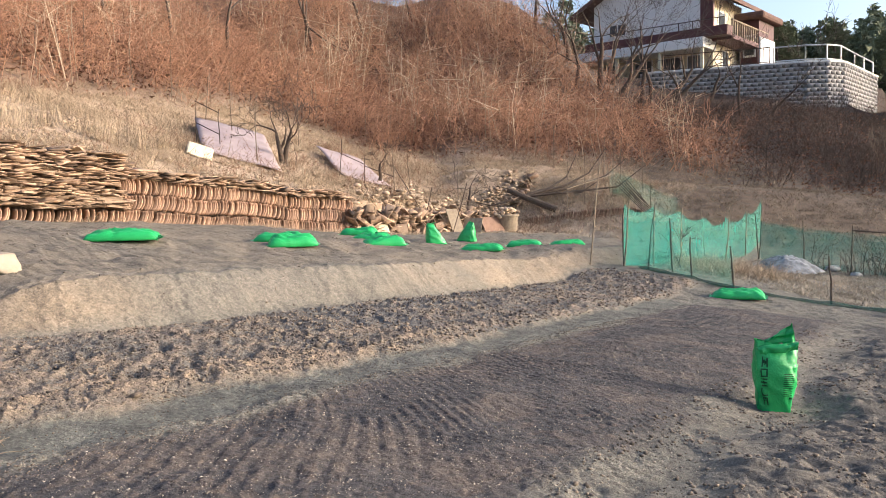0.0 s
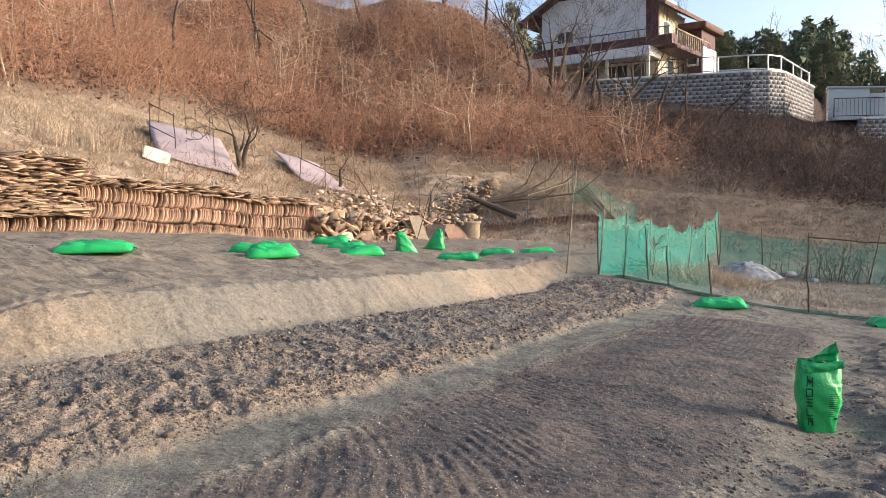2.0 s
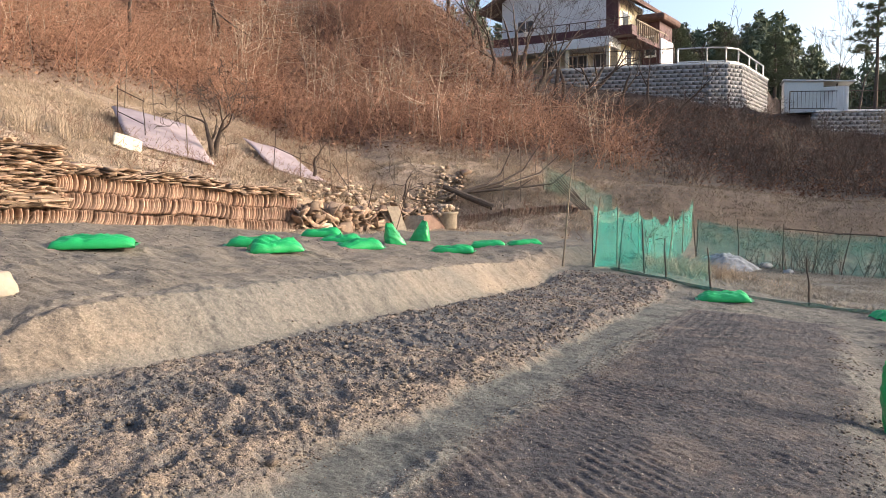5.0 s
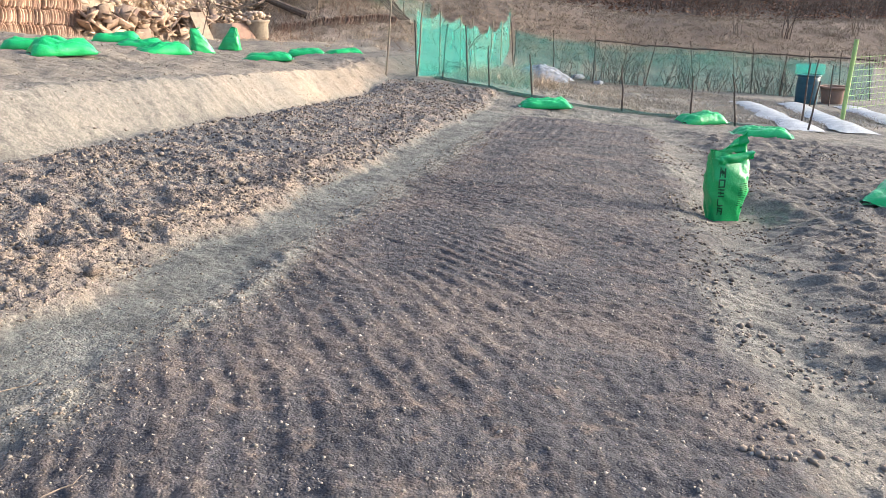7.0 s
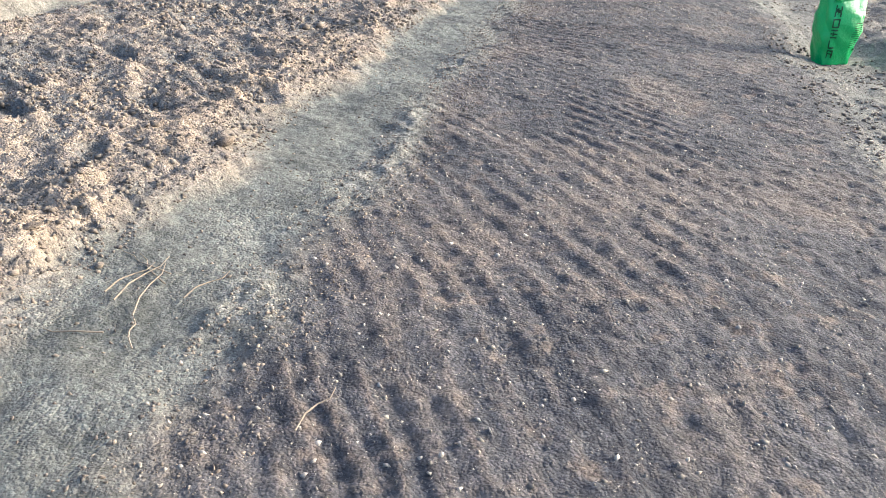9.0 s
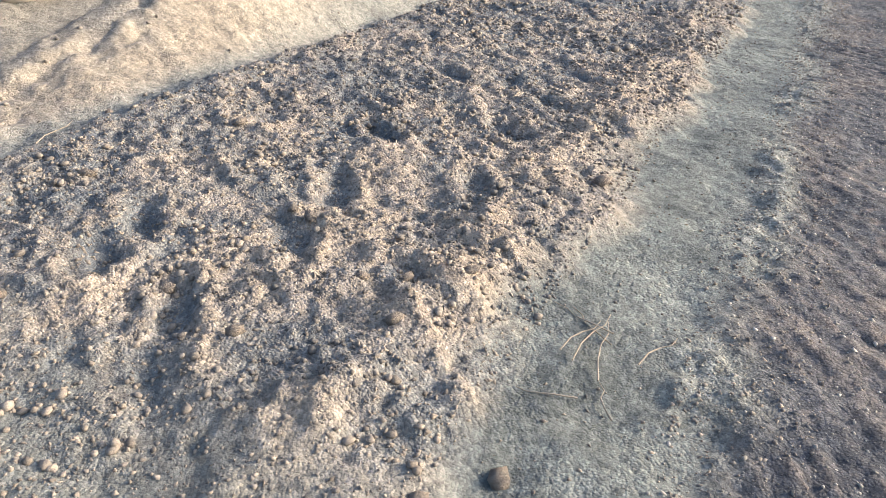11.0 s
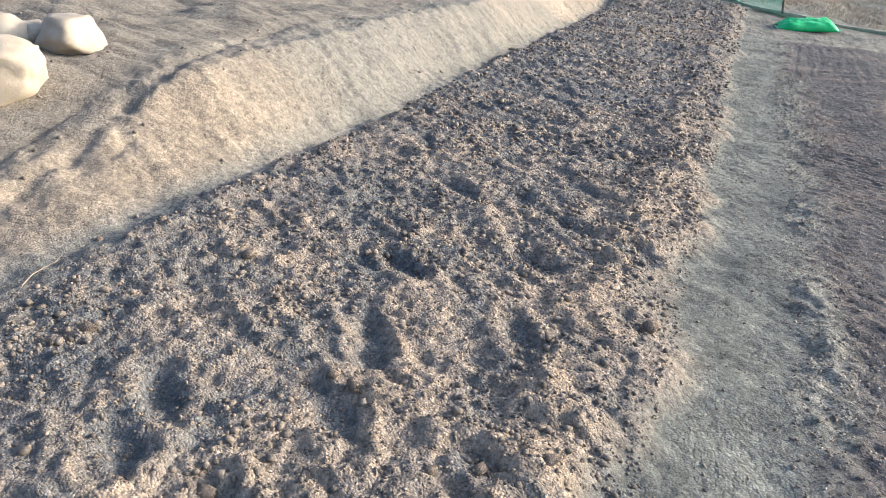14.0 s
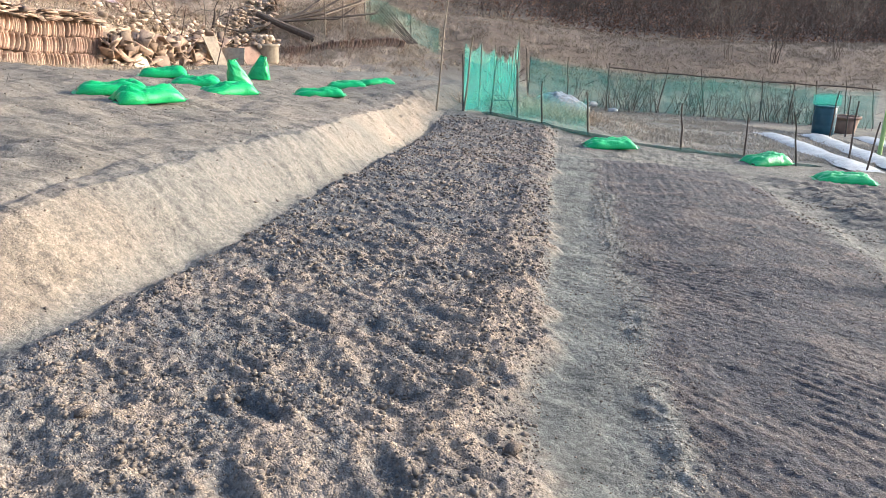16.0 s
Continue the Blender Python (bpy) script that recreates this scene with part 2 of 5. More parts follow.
# ---- lie of the land: u runs along the beds, v across them (downhill positive) ----
AX, AY = 0.562, 0.827


def to_uv(x, y):
    return AX * x + AY * y, AY * x - AX * y


def to_xy(u, v):
    return AX * u + AY * v, AY * u - AX * v


def smooth(a, b, x):
    t = np.clip((np.asarray(x, float) - a) / (b - a), 0, 1)
    return t * t * (3 - 2 * t)


LATTICE = np.random.RandomState(7).rand(256, 256)


def wave(x, y, size, shift=0):
    """Smooth value noise between -1 and 1, with cells of that size."""
    x, y = np.asarray(x, float) / size + 37.3 * shift, np.asarray(y, float) / size + 11.7 * shift
    i, j = np.floor(x).astype(int), np.floor(y).astype(int)
    f, g = x - i, y - j
    f, g = f * f * (3 - 2 * f), g * g * (3 - 2 * g)
    a, b = LATTICE[i % 256, j % 256], LATTICE[(i + 1) % 256, j % 256]
    c, d = LATTICE[i % 256, (j + 1) % 256], LATTICE[(i + 1) % 256, (j + 1) % 256]
    return 2 * ((a * (1 - f) + b * f) * (1 - g) + (c * (1 - f) + d * f) * g) - 1


WALL_V = -13.75     # face of the stacked tiles
FOOT_V, LIP_V = -6.55, -7.1     # foot and lip of the earth bank


def zones(x, y):
    """Weights of the kinds of ground at each place."""
    u, v = to_uv(x, y)
    w = 0.08 * wave(u, v, 0.7, 3) + 0.05 * wave(u, v, 0.22, 4) + 0.025 * wave(u, v, 0.08, 5)
    far = 1 - smooth(12.3, 12.9, u + w + 0.15 * (v + 3))
    mulch = smooth(-3.97, -3.78, v + 1.1 * w) * (1 - smooth(-1.98, -1.60, v + 1.3 * w)) * far
    dug = smooth(-6.62, -6.42, v + 0.6 * w) * (1 - smooth(-4.52, -4.36, v + w)) * (1 - smooth(14.6, 15.6, u + w)) * smooth(1.0, 1.6, u + w)
    second = smooth(-1.55, -0.95, v + 2 * w) * (1 - smooth(12.0, 13.0, u)) * (1 - smooth(9.0, 11.0, v))
    bank = smooth(-7.45, -7.15, v + w) * (1 - smooth(-6.75, -6.5, v + w)) * (1 - smooth(15.0, 16.5, u))
    path = smooth(-4.56, -4.38, v + w) * (1 - smooth(-4.02, -3.86, v + 1.3 * w)) * far
    tan = np.maximum(smooth(6.60, 6.78, -v + 0.4 * w) * (1 - smooth(3.8, 5.6, u + 0.5 * v + 3.5 + 4 * w)) * (0.55 + 0.45 * (1 - smooth(7.0, 7.4, -v + w))), bank * smooth(11.6, 13.2, u + 3 * w) * 0.8)
    tan = np.maximum(tan * (1 - smooth(10, 12.5, -v)), 0.42 * smooth(7.0, 7.5, -v + w) * (1 - smooth(13.2, 13.9, -v)) * (1 - smooth(19, 24, u)))
    d_left, d_far = WALL_V - v, y - 30.5 - 0.05 * x
    hill = np.maximum(smooth(-0.3, 0.3, d_left + 0.5 * w), smooth(-6.5, -4.0, d_far) * (1 - smooth(5, 10, x + 2 * wave(x, y, 2.0, 14))))
    # zone of the right slope whose shade is put into the litter colour
    shaded_litter = smooth(-0.6, 2.5, d_far + 8 * wave(x, y, 5.0, 8) * 0.1) * smooth(7, 17, x + 0.3 * (y - 40) + 5 * wave(x, y, 4.0, 12) * 0.5)
    brush = np.maximum(smooth(10.0, 12.5, d_left + 1.2 * wave(x, y, 6.0, 9) + 0.9 * smooth(24, 30, u)), smooth(2, 6, d_far) * (1 - shaded_litter))
    grass = smooth(-6.5, -4.5, d_far) * smooth(5, 10, x + 2 * wave(x, y, 2.0, 14)) * (1 - shaded_litter)
    return dict(path=path, tan=tan, mulch=mulch, dug=dug, second=second, bank=bank, hill=hill * (1 - brush), brush=np.maximum(brush, 0), shaded_litter=shaded_litter, grass=grass)


# places of the deepest footprints in the dug bed, then lesser ones at random
TREAD = [(3.45, -5.00), (2.83, -4.88), (3.13, -5.44), (2.53, -5.30), (2.14, -5.21), (1.67, -5.24), (1.78, -5.63), (2.03, -5.71), (4.47, -5.01), (4.06, -5.52), (3.71, -4.62)]
tread_rng = np.random.RandomState(5)
TREADS = [(u, v, 0.14, 0.058, 0.9, tread_rng.uniform(-0.95, -0.55)) for u, v in TREAD]
for row in range(44):
    for col in range(5):
        u, v = 1.1 + 0.31 * row + tread_rng.uniform(-0.12, 0.12), -6.35 + 0.40 * col + tread_rng.uniform(-0.15, 0.15)
        if min(abs(u - a) + 2 * abs(v - b) for a, b in TREAD) > 0.36:
            TREADS.append((u, v, tread_rng.uniform(0.08, 0.15), tread_rng.uniform(0.04, 0.08), tread_rng.uniform(0.15, 0.6), tread_rng.uniform(-1.2, -0.3)))


def stroke(u, v):
    """Along and across the strokes of the hoe."""
    return 0.66 * u - 0.75 * v, 0.75 * u + 0.66 * v


def trodden(u, v):
    """How deep the bed is trodden at each place: 1 in a footprint, a little below 0 on its rim."""
    u, v = np.asarray(u, float), np.asarray(v, float)
    out = np.zeros(u.shape)
    w, q = 0.03 * wave(u, v, 0.14, 51), 0.02 * wave(u, v, 0.09, 52)
    for a, b, long, wide, deep, turn in TREADS:
        near = np.nonzero((np.abs(u - a) < 0.4) & (np.abs(v - b) < 0.35))
        du, dv = u[near] + w[near] - a, v[near] + q[near] - b
        d = ((du * math.cos(turn) + dv * math.sin(turn)) / long) ** 2 + ((dv * math.cos(turn) - du * math.sin(turn)) / wide) ** 2
        out[near] += deep * (np.exp(-d ** 2) - 0.40 * np.exp(-((np.sqrt(d) - 1.65) / 0.42) ** 2))
    return np.clip(out, -0.6, 1.1)


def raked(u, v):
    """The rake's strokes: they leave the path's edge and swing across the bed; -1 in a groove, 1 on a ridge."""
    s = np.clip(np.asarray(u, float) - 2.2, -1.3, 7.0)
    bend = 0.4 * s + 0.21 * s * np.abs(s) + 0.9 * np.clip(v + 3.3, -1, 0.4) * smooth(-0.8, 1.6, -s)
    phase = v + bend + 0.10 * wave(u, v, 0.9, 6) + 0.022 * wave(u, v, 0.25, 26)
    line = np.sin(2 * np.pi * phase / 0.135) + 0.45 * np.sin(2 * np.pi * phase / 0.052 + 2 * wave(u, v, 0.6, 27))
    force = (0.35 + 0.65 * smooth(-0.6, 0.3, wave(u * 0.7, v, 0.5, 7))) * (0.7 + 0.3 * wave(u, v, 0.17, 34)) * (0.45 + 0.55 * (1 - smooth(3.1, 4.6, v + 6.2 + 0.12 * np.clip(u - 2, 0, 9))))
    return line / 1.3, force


def heaped(u, v):
    """Pale crumbs thrown up along both edges of the raked bed."""
    return np.exp(-((v + 3.90 + 0.07 * wave(u, v, 0.6, 57) + 0.03 * wave(u, v, 0.15, 35)) / 0.10) ** 2) * smooth(-0.5, 0.4, wave(u, v, 0.45, 58)) * (1 - smooth(11.5, 12.5, u)) + 0.8 * np.exp(-((v + 1.80 + 0.10 * wave(u, v, 0.7, 38)) / 0.17) ** 2) * smooth(-0.8, 0.3, wave(u, v, 0.3, 39)) * (1 - smooth(8, 11, u)) * smooth(2.0, 3.5, u)


def surface(u, v):
    """Masks of painted shade and light: moist hollows and dry crests of the dug bed, grooves and ridges of the raked
    one.
    """
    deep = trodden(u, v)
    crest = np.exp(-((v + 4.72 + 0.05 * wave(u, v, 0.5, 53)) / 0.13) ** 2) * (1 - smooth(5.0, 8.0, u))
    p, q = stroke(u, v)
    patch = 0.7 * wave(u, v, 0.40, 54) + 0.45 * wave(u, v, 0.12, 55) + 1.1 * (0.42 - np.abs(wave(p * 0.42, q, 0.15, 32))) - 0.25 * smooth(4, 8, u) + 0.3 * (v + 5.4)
    # footprint hollows darkened as if shaded; patch adds damp tone at random
    moist_shade = np.clip(0.8 * smooth(0.15, 0.75, deep) + 0.7 * smooth(0.0, 0.6, -patch), 0, 1) * (1 - 0.8 * crest)
    # crests and rims tinted tan as if sunlit, plus random dry patches
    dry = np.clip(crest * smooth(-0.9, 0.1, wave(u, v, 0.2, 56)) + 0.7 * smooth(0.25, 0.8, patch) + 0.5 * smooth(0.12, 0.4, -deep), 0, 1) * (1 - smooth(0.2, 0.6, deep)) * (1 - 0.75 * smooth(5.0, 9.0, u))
    # rake relief also drives colour: shade in grooves, warm light on ridges
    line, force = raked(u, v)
    return dict(heap=heaped(u, v), moist_shade=moist_shade, dry=dry, groove=force * smooth(0.1, 0.9, -line), ridge=force * smooth(0.1, 0.9, line))


def land(x, y, fine=True):
    """Height of the ground."""
    x, y = np.asarray(x, float), np.asarray(y, float)
    u, v = to_uv(x, y)
    base = 0.18 - 0.082 * np.minimum(x, 8) - 0.03 * np.clip(x - 8, 0, 20) - 0.014 * np.minimum(y, 26)
    base = base - 0.035 * np.clip(x - 7, 0, 13) * (1 - smooth(21, 27, y))
    base = np.where(x < -9, base + 0.05 * (x + 9), base)
    step = 0.43 * smooth(2.2, 4.6, u) - 0.14 * smooth(11.5, 15.5, u) * smooth(-12, -7.5, v) + 0.25 * smooth(18, 27, u)
    step = step + 0.30 * (1 - smooth(2.2, 4.6, u)) * smooth(6.6, 9.5, -v) + 0.035 * np.clip(-7.2 - v, 0, 4) * (1 - smooth(11.5, 15, u))
    base = base + 0.29 * smooth(13.0, 15.8, u) * (1 - smooth(19.5, 24, u)) * smooth(1.4, 6.0, -v) * (1 - smooth(7.6, 9.6, -v))     # the beds end in a low rise
    lip = LIP_V + 0.10 * wave(u, 0 * u, 1.3, 2)
    foot = FOOT_V + 0.06 * wave(u, 0 * u, 0.8, 30) + 5.0 * smooth(19, 28, u)
    up = np.clip((foot - v) / (foot - lip), 0, 1)
    z = base + step * (0.75 * up + 0.25 * smooth(0, 1, up))
    d_left, d_far = WALL_V - 0.25 - v, y - 30.5 - 0.05 * x
    # the hillside behind the tiles, and the long bank that closes the field
    rise = 0.75 * smooth(0, 0.5, d_left) * (1 - 0.55 * smooth(19, 24, u)) + 0.31 * np.clip(d_left, 0, 10) + 0.50 * np.clip(d_left - 10, 0, 60)
    bench = 1.9 * smooth(-4.2 - 2.8 * smooth(2, 7, x), -0.3, d_far) * smooth(-3, 2, x)
    slope = 0.345 * np.clip(d_far - 1.5, 0, 19)
    top = 0.47 * np.clip(d_far - 12, 0, 60) * (1 - smooth(5, 12.5, x))
    right = bench + slope + top
    z = z + np.maximum(rise, right) + 0.25 * np.minimum(rise, right) * (1 - smooth(0, 4, np.abs(rise - right)))
    # the levelled ground behind the two retaining walls
    behind = np.minimum(np.minimum((x - 13.4) * 0.39 + (y - 51.6) * 0.92, y - 47.7), (24.6 - x) * 0.760 + (y - 48.2) * 0.650)
    yard = smooth(0.5, 1.2, behind)
    z = z * (1 - yard) + yard * (8.8 + 0.35 * np.clip(13 - x, 0, 30))
    lower = smooth(0.5, 1.2, (x - 28) * 0.172 + (y - 45.6) * 0.985) * smooth(25.2, 26.4, x) * (1 - yard)
    z = z * (1 - lower) + lower * (5.75)
    z = z + 0.02 * wave(x, y, 1.1, 1) + 0.10 * wave(x, y, 4.5, 2) * smooth(1, 5, np.maximum(d_left, d_far))
    z = z - 0.08 * np.exp(-((x - 2.4) ** 2 + (y - 6.2) ** 2) / 0.45)
    k = zones(x, y)
    z = z + 0.016 * k["mulch"] + 0.03 * smooth(-3.6, -2.9, v) * k["mulch"] + 0.05 * k["second"]
    if fine:
        line, force = raked(u, v)
        crumb = 0.010 * np.abs(wave(u, v, 0.055, 21)) + 0.007 * wave(u, v, 0.03, 22)
        z = z + k["mulch"] * (0.0060 * line * force + 0.010 * wave(u, v, 0.34, 8) + 0.005 * wave(u, v, 0.11, 9) + 0.55 * crumb + 0.004 * wave(u, v, 0.028, 42))
        z = z + heaped(u, v) * (0.010 + 0.016 * np.abs(wave(u, v, 0.07, 59)))
        p, q = stroke(u, v)
        deep = trodden(u, v)
        crest = np.exp(-((v + 4.70 + 0.05 * wave(u, v, 0.5, 53)) / 0.12) ** 2)
        clod = 0.016 * np.abs(wave(u, v, 0.12, 13)) + 0.018 * np.abs(wave(u, v, 0.06, 14)) + 0.011 * np.abs(wave(u, v, 0.032, 15)) + 0.007 * wave(u, v, 0.018, 60)
        z = z + k["dug"] * (0.030 - 0.026 * deep + 0.026 * crest + 0.016 * wave(u, v, 0.46, 12) + 0.024 * (0.4 - np.abs(wave(p * 0.42, q, 0.15, 32))) + 0.014 * (0.4 - np.abs(wave(p * 0.5, q, 0.07, 33))) + clod * (1 - 0.6 * smooth(0.3, 0.8, deep)))
        z = z + k["second"] * (0.014 * wave(u, v, 0.3, 16) + 0.032 * np.abs(wave(u, v, 0.15, 17)) + 0.026 * np.abs(wave(u, v, 0.075, 36)) + 0.012 * wave(u, v, 0.04, 40))
        rest = (1 - np.clip(k["mulch"] + k["dug"], 0, 1)) * (1 - 0.30 * k["path"])
        near = 1 - smooth(-0.5, 0.5, WALL_V - v)
        z = z + rest * near * (0.016 * wave(u, v, 0.22, 18) + 0.009 * wave(u, v, 0.08, 19) + 0.6 * crumb)
        z = z + k["bank"] * (0.012 * np.abs(wave(u + 0.5 * v, 0.35 * v, 0.16, 20)) + 0.012 * wave(u, v, 0.09, 24))
        terrace = smooth(7.2, 7.8, -v) * (1 - smooth(13.0, 13.5, -v))
        z = z + terrace * (0.04 * wave(u, v, 0.45, 25) + 0.032 * np.abs(wave(u, v, 0.14, 27)))
        ruts = np.exp(-((v + 7.10 + 0.12 * (u - 3)) / 0.05) ** 2) + 0.6 * np.exp(-((v + 7.34 + 0.14 * (u - 3)) / 0.05) ** 2)
        z = z - 0.022 * ruts * (1 - smooth(6, 9, u))
    return z


# ---- mesh helpers ----
def mesh_from(name, verts, faces, mat, smooth_shade=False):
    """A mesh from an array of places and an array of faces that all have as many corners."""
    verts, faces = np.asarray(verts, np.float32).reshape(-1, 3), np.asarray(faces, np.int32)
    me = bpy.data.meshes.new(name)
    me.vertices.add(len(verts))
    me.vertices.foreach_set("co", verts.ravel())
    me.loops.add(faces.size)
    me.loops.foreach_set("vertex_index", faces.ravel())
    me.polygons.add(len(faces))
    me.polygons.foreach_set("loop_start", np.arange(len(faces), dtype=np.int32) * faces.shape[1])
    if smooth_shade:
        me.polygons.foreach_set("use_smooth", np.ones(len(faces), bool))
    me.update(calc_edges=True)
    me.materials.append(mat)
    return me


def limbs(lines, radii, sides=3):
    """Tapered tubes: lines (n, k, 3), radii (n, k). Returns places and quads."""
    lines, radii = np.asarray(lines, float), np.asarray(radii, float)
    n, k, _ = lines.shape
    way = lines[:, -1] - lines[:, 0]
    way /= np.linalg.norm(way, axis=1, keepdims=True) + 1e-9
    aid = np.where(np.abs(way[:, 2:]) < 0.9, [[0, 0, 1.0]], [[1.0, 0, 0]])
    a = np.cross(way, aid)
    a /= np.linalg.norm(a, axis=1, keepdims=True) + 1e-9
    b = np.cross(way, a)
    turn = np.arange(sides) * 2 * np.pi / sides
    ring = np.cos(turn)[None, :, None] * a[:, None] + np.sin(turn)[None, :, None] * b[:, None]
    verts = lines[:, :, None] + radii[:, :, None, None] * ring[:, None]
    i, j, s = np.meshgrid(np.arange(n), np.arange(k - 1), np.arange(sides), indexing="ij")
    at = lambda j, s: (i * k + j) * sides + s % sides
    return verts.reshape(-1, 3), np.stack([at(j, s), at(j, s + 1), at(j + 1, s + 1), at(j + 1, s)], -1).reshape(-1, 4)


def stamped(verts, faces, places, turns, sizes):
    """Copies of a template, turned about z, scaled and moved, as one set of places and faces."""
    verts, faces = np.asarray(verts, float), np.asarray(faces, int)
    n = len(places)
    c, s = np.cos(turns)[:, None], np.sin(turns)[:, None]
    sizes = np.asarray(sizes, float).reshape(n, -1) * np.ones((1, 3))
    x, y, z = (verts[None, :, k] * sizes[:, None, k] for k in range(3))
    out = np.stack([x * c - y * s, x * s + y * c, z], -1) + np.asarray(places)[:, None]
    return out.reshape(-1, 3), (faces[None] + (np.arange(n) * len(verts))[:, None, None]).reshape(-1, faces.shape[1])


def joined(pieces):
    verts, faces, n = [], [], 0
    for v, f in pieces:
        verts.append(v), faces.append(f + n)
        n += len(v)
    return np.concatenate(verts), np.concatenate(faces)


def thing(name, x, y, z, turn=0.0, label="", category="", group="", kind=""):
    ob = new(name)
    ob.empty_display_size = 0.2
    ob.matrix_world = pose(x, y, z, 0, 0, turn)
    return tagged(ob, label, category, group, kind)


def part(name, data, parent, label="", at=None):
    """One mesh under a thing or a part. data: a mesh, or a bmesh with its material: (bm, mat)."""
    if isinstance(data, tuple):
        bm, mat = data
        data = bpy.data.meshes.new(name)
        bm.to_mesh(data)
        bm.free()
        data.materials.append(mat)
    ob = new(name, data)
    ob.parent = parent
    if at is not None:
        ob.matrix_basis = at
    return tagged(ob, label)


def box(x0, x1, y0, y1, z0, z1, bevel=0.0):
    bm = bmesh.new()
    m = Matrix.Translation(((x0 + x1) / 2, (y0 + y1) / 2, (z0 + z1) / 2)) @ Matrix.Diagonal((x1 - x0, y1 - y0, z1 - z0, 1))
    bmesh.ops.create_cube(bm, size=1, matrix=m)
    if bevel:
        bmesh.ops.bevel(bm, geom=bm.edges[:], offset=bevel, segments=2, affect="EDGES", profile=0.5)
    return bm


def tube(points, r0, r1=None, sides=6, wobble=0.0, seed=0):
    """A capped rod along points."""
    pts = np.asarray(points, float)
    if wobble:
        pts = pts + np.random.RandomState(seed).normal(0, wobble, pts.shape) * np.linspace(0, 1, len(pts))[:, None]
    v, f = limbs(pts[None], np.linspace(r0, r1 or r0, len(pts))[None], sides)
    bm = bmesh.new()
    vs = [bm.verts.new(p) for p in v]
    for q in f:
        bm.faces.new([vs[i] for i in q])
    bm.faces.new(vs[:sides][::-1]), bm.faces.new(vs[-sides:])
    bmesh.ops.recalc_face_normals(bm, faces=bm.faces[:])
    return bm


def single(name, data, x, y, z, turn=0.0, label="", category="", group="", kind=""):
    """A thing of one mesh."""
    if isinstance(data, tuple):
        bm, mat = data
        data = bpy.data.meshes.new(name)
        bm.to_mesh(data)
        bm.free()
        data.materials.append(mat)
    ob = new(name, data)
    ob.matrix_world = pose(x, y, z, 0, 0, turn)
    return tagged(ob, label, category, group, kind)


def soil(x, y):
    return float(land(np.array([x]), np.array([y]))[0])


# ---- the ground: one sheet, finest where the beds are ----
def spaced(*runs):
    return np.concatenate([np.arange(a, b, s) for a, b, s in runs])


US = spaced((-40, 0, 1.0), (0, 0.9, 0.05), (0.9, 6.4, 0.0140), (6.4, 10, 0.027), (10, 16, 0.045), (16, 30, 0.15), (30, 62, 0.6), (62, 160, 4))
VS = spaced((-110, -50, 3), (-50, -14.4, 0.5), (-14.4, -7.4, 0.07), (-7.4, -1.61, 0.0145), (-1.6, 1.2, 0.032), (1.2, 3, 0.09), (3, 10, 0.25), (10, 40, 0.8), (40, 140, 3))
gu, gv = np.meshgrid(US, VS, indexing="ij")
gx, gy = to_xy(gu, gv)
gz = land(gx, gy)
idx = np.arange(gu.size).reshape(gu.shape)
quads = np.stack([idx[:-1, :-1], idx[:-1, 1:], idx[1:, 1:], idx[1:, :-1]], -1).reshape(-1, 4)[:, ::-1]
sheet = mesh_from("ground", np.stack([gx, gy, gz], -1), quads, EARTH, True)
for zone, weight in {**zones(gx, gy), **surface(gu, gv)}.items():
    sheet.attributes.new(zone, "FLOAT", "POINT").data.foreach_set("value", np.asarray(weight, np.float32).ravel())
tagged(new("ground", sheet), "terraced hillside field with raked dark beds, a dug bed and an earth bank", "ground", kind="structure")

# ---- earth crumbs, clods and stones ----
rng = np.random.RandomState(3)


def lump(seed, rough=0.36, level=1):
    bm = bmesh.new()
    bmesh.ops.create_icosphere(bm, subdivisions=level, radius=1)
    r = np.random.RandomState(seed)
    for v in bm.verts:
        v.co *= 1 + r.uniform(-rough, rough)
        v.co.z *= 0.75
    me = bpy.data.meshes.new("lump")
    bm.to_mesh(me)
    bm.free()
    n = len(me.vertices)
    co = np.empty(n * 3, np.float32)
    me.vertices.foreach_get("co", co)
    faces = np.array([p.vertices[:] for p in me.polygons])
    bpy.data.meshes.remove(me)
    return co.reshape(-1, 3), faces


def crumb(seed):
    """An angular crumb with eight facets."""
    r = np.random.RandomState(seed)
    v = np.array([(1, 0, 0), (0, 1, 0), (-1, 0, 0), (0, -1, 0), (0, 0, 0.8), (0, 0, -0.8)]) * r.uniform(0.6, 1.3, (6, 1)) + r.normal(0, 0.22, (6, 3))
    return v, np.array([(0, 1, 4), (1, 2, 4), (2, 3, 4), (3, 0, 4), (1, 0, 5), (2, 1, 5), (3, 2, 5), (0, 3, 5)])


def strewn(name, count, u0, u1, v0, v1, small, large, mat, label, category, power=3.0, sink=0.2):
    pieces = []
    for k in range(10):
        n = count // 10
        u, v = rng.uniform(u0, u1, n), rng.uniform(v0, v1, n)
        x, y = to_xy(u, v)
        size = small + (large - small) * rng.rand(n) ** power
        z = land(x, y) + size * (0.5 - sink)
        shape = size[:, None] * rng.uniform(0.7, 1.3, (n, 3))
        pieces.append(stamped(*crumb(40 + k), np.stack([x, y, z], -1), rng.uniform(0, 6.3, n), shape))
    v, f = joined(pieces)
    return tagged(new(name, mesh_from(name, v, f, mat)), label, category, kind="stuff")


strewn("soil_crumbs", 30000, 0.9, 6.5, -6.5, -4.4, 0.003, 0.011, CLOD, "dry tan and moist brown crumbs on the dug bed", "soil", 3.0, 0.55)


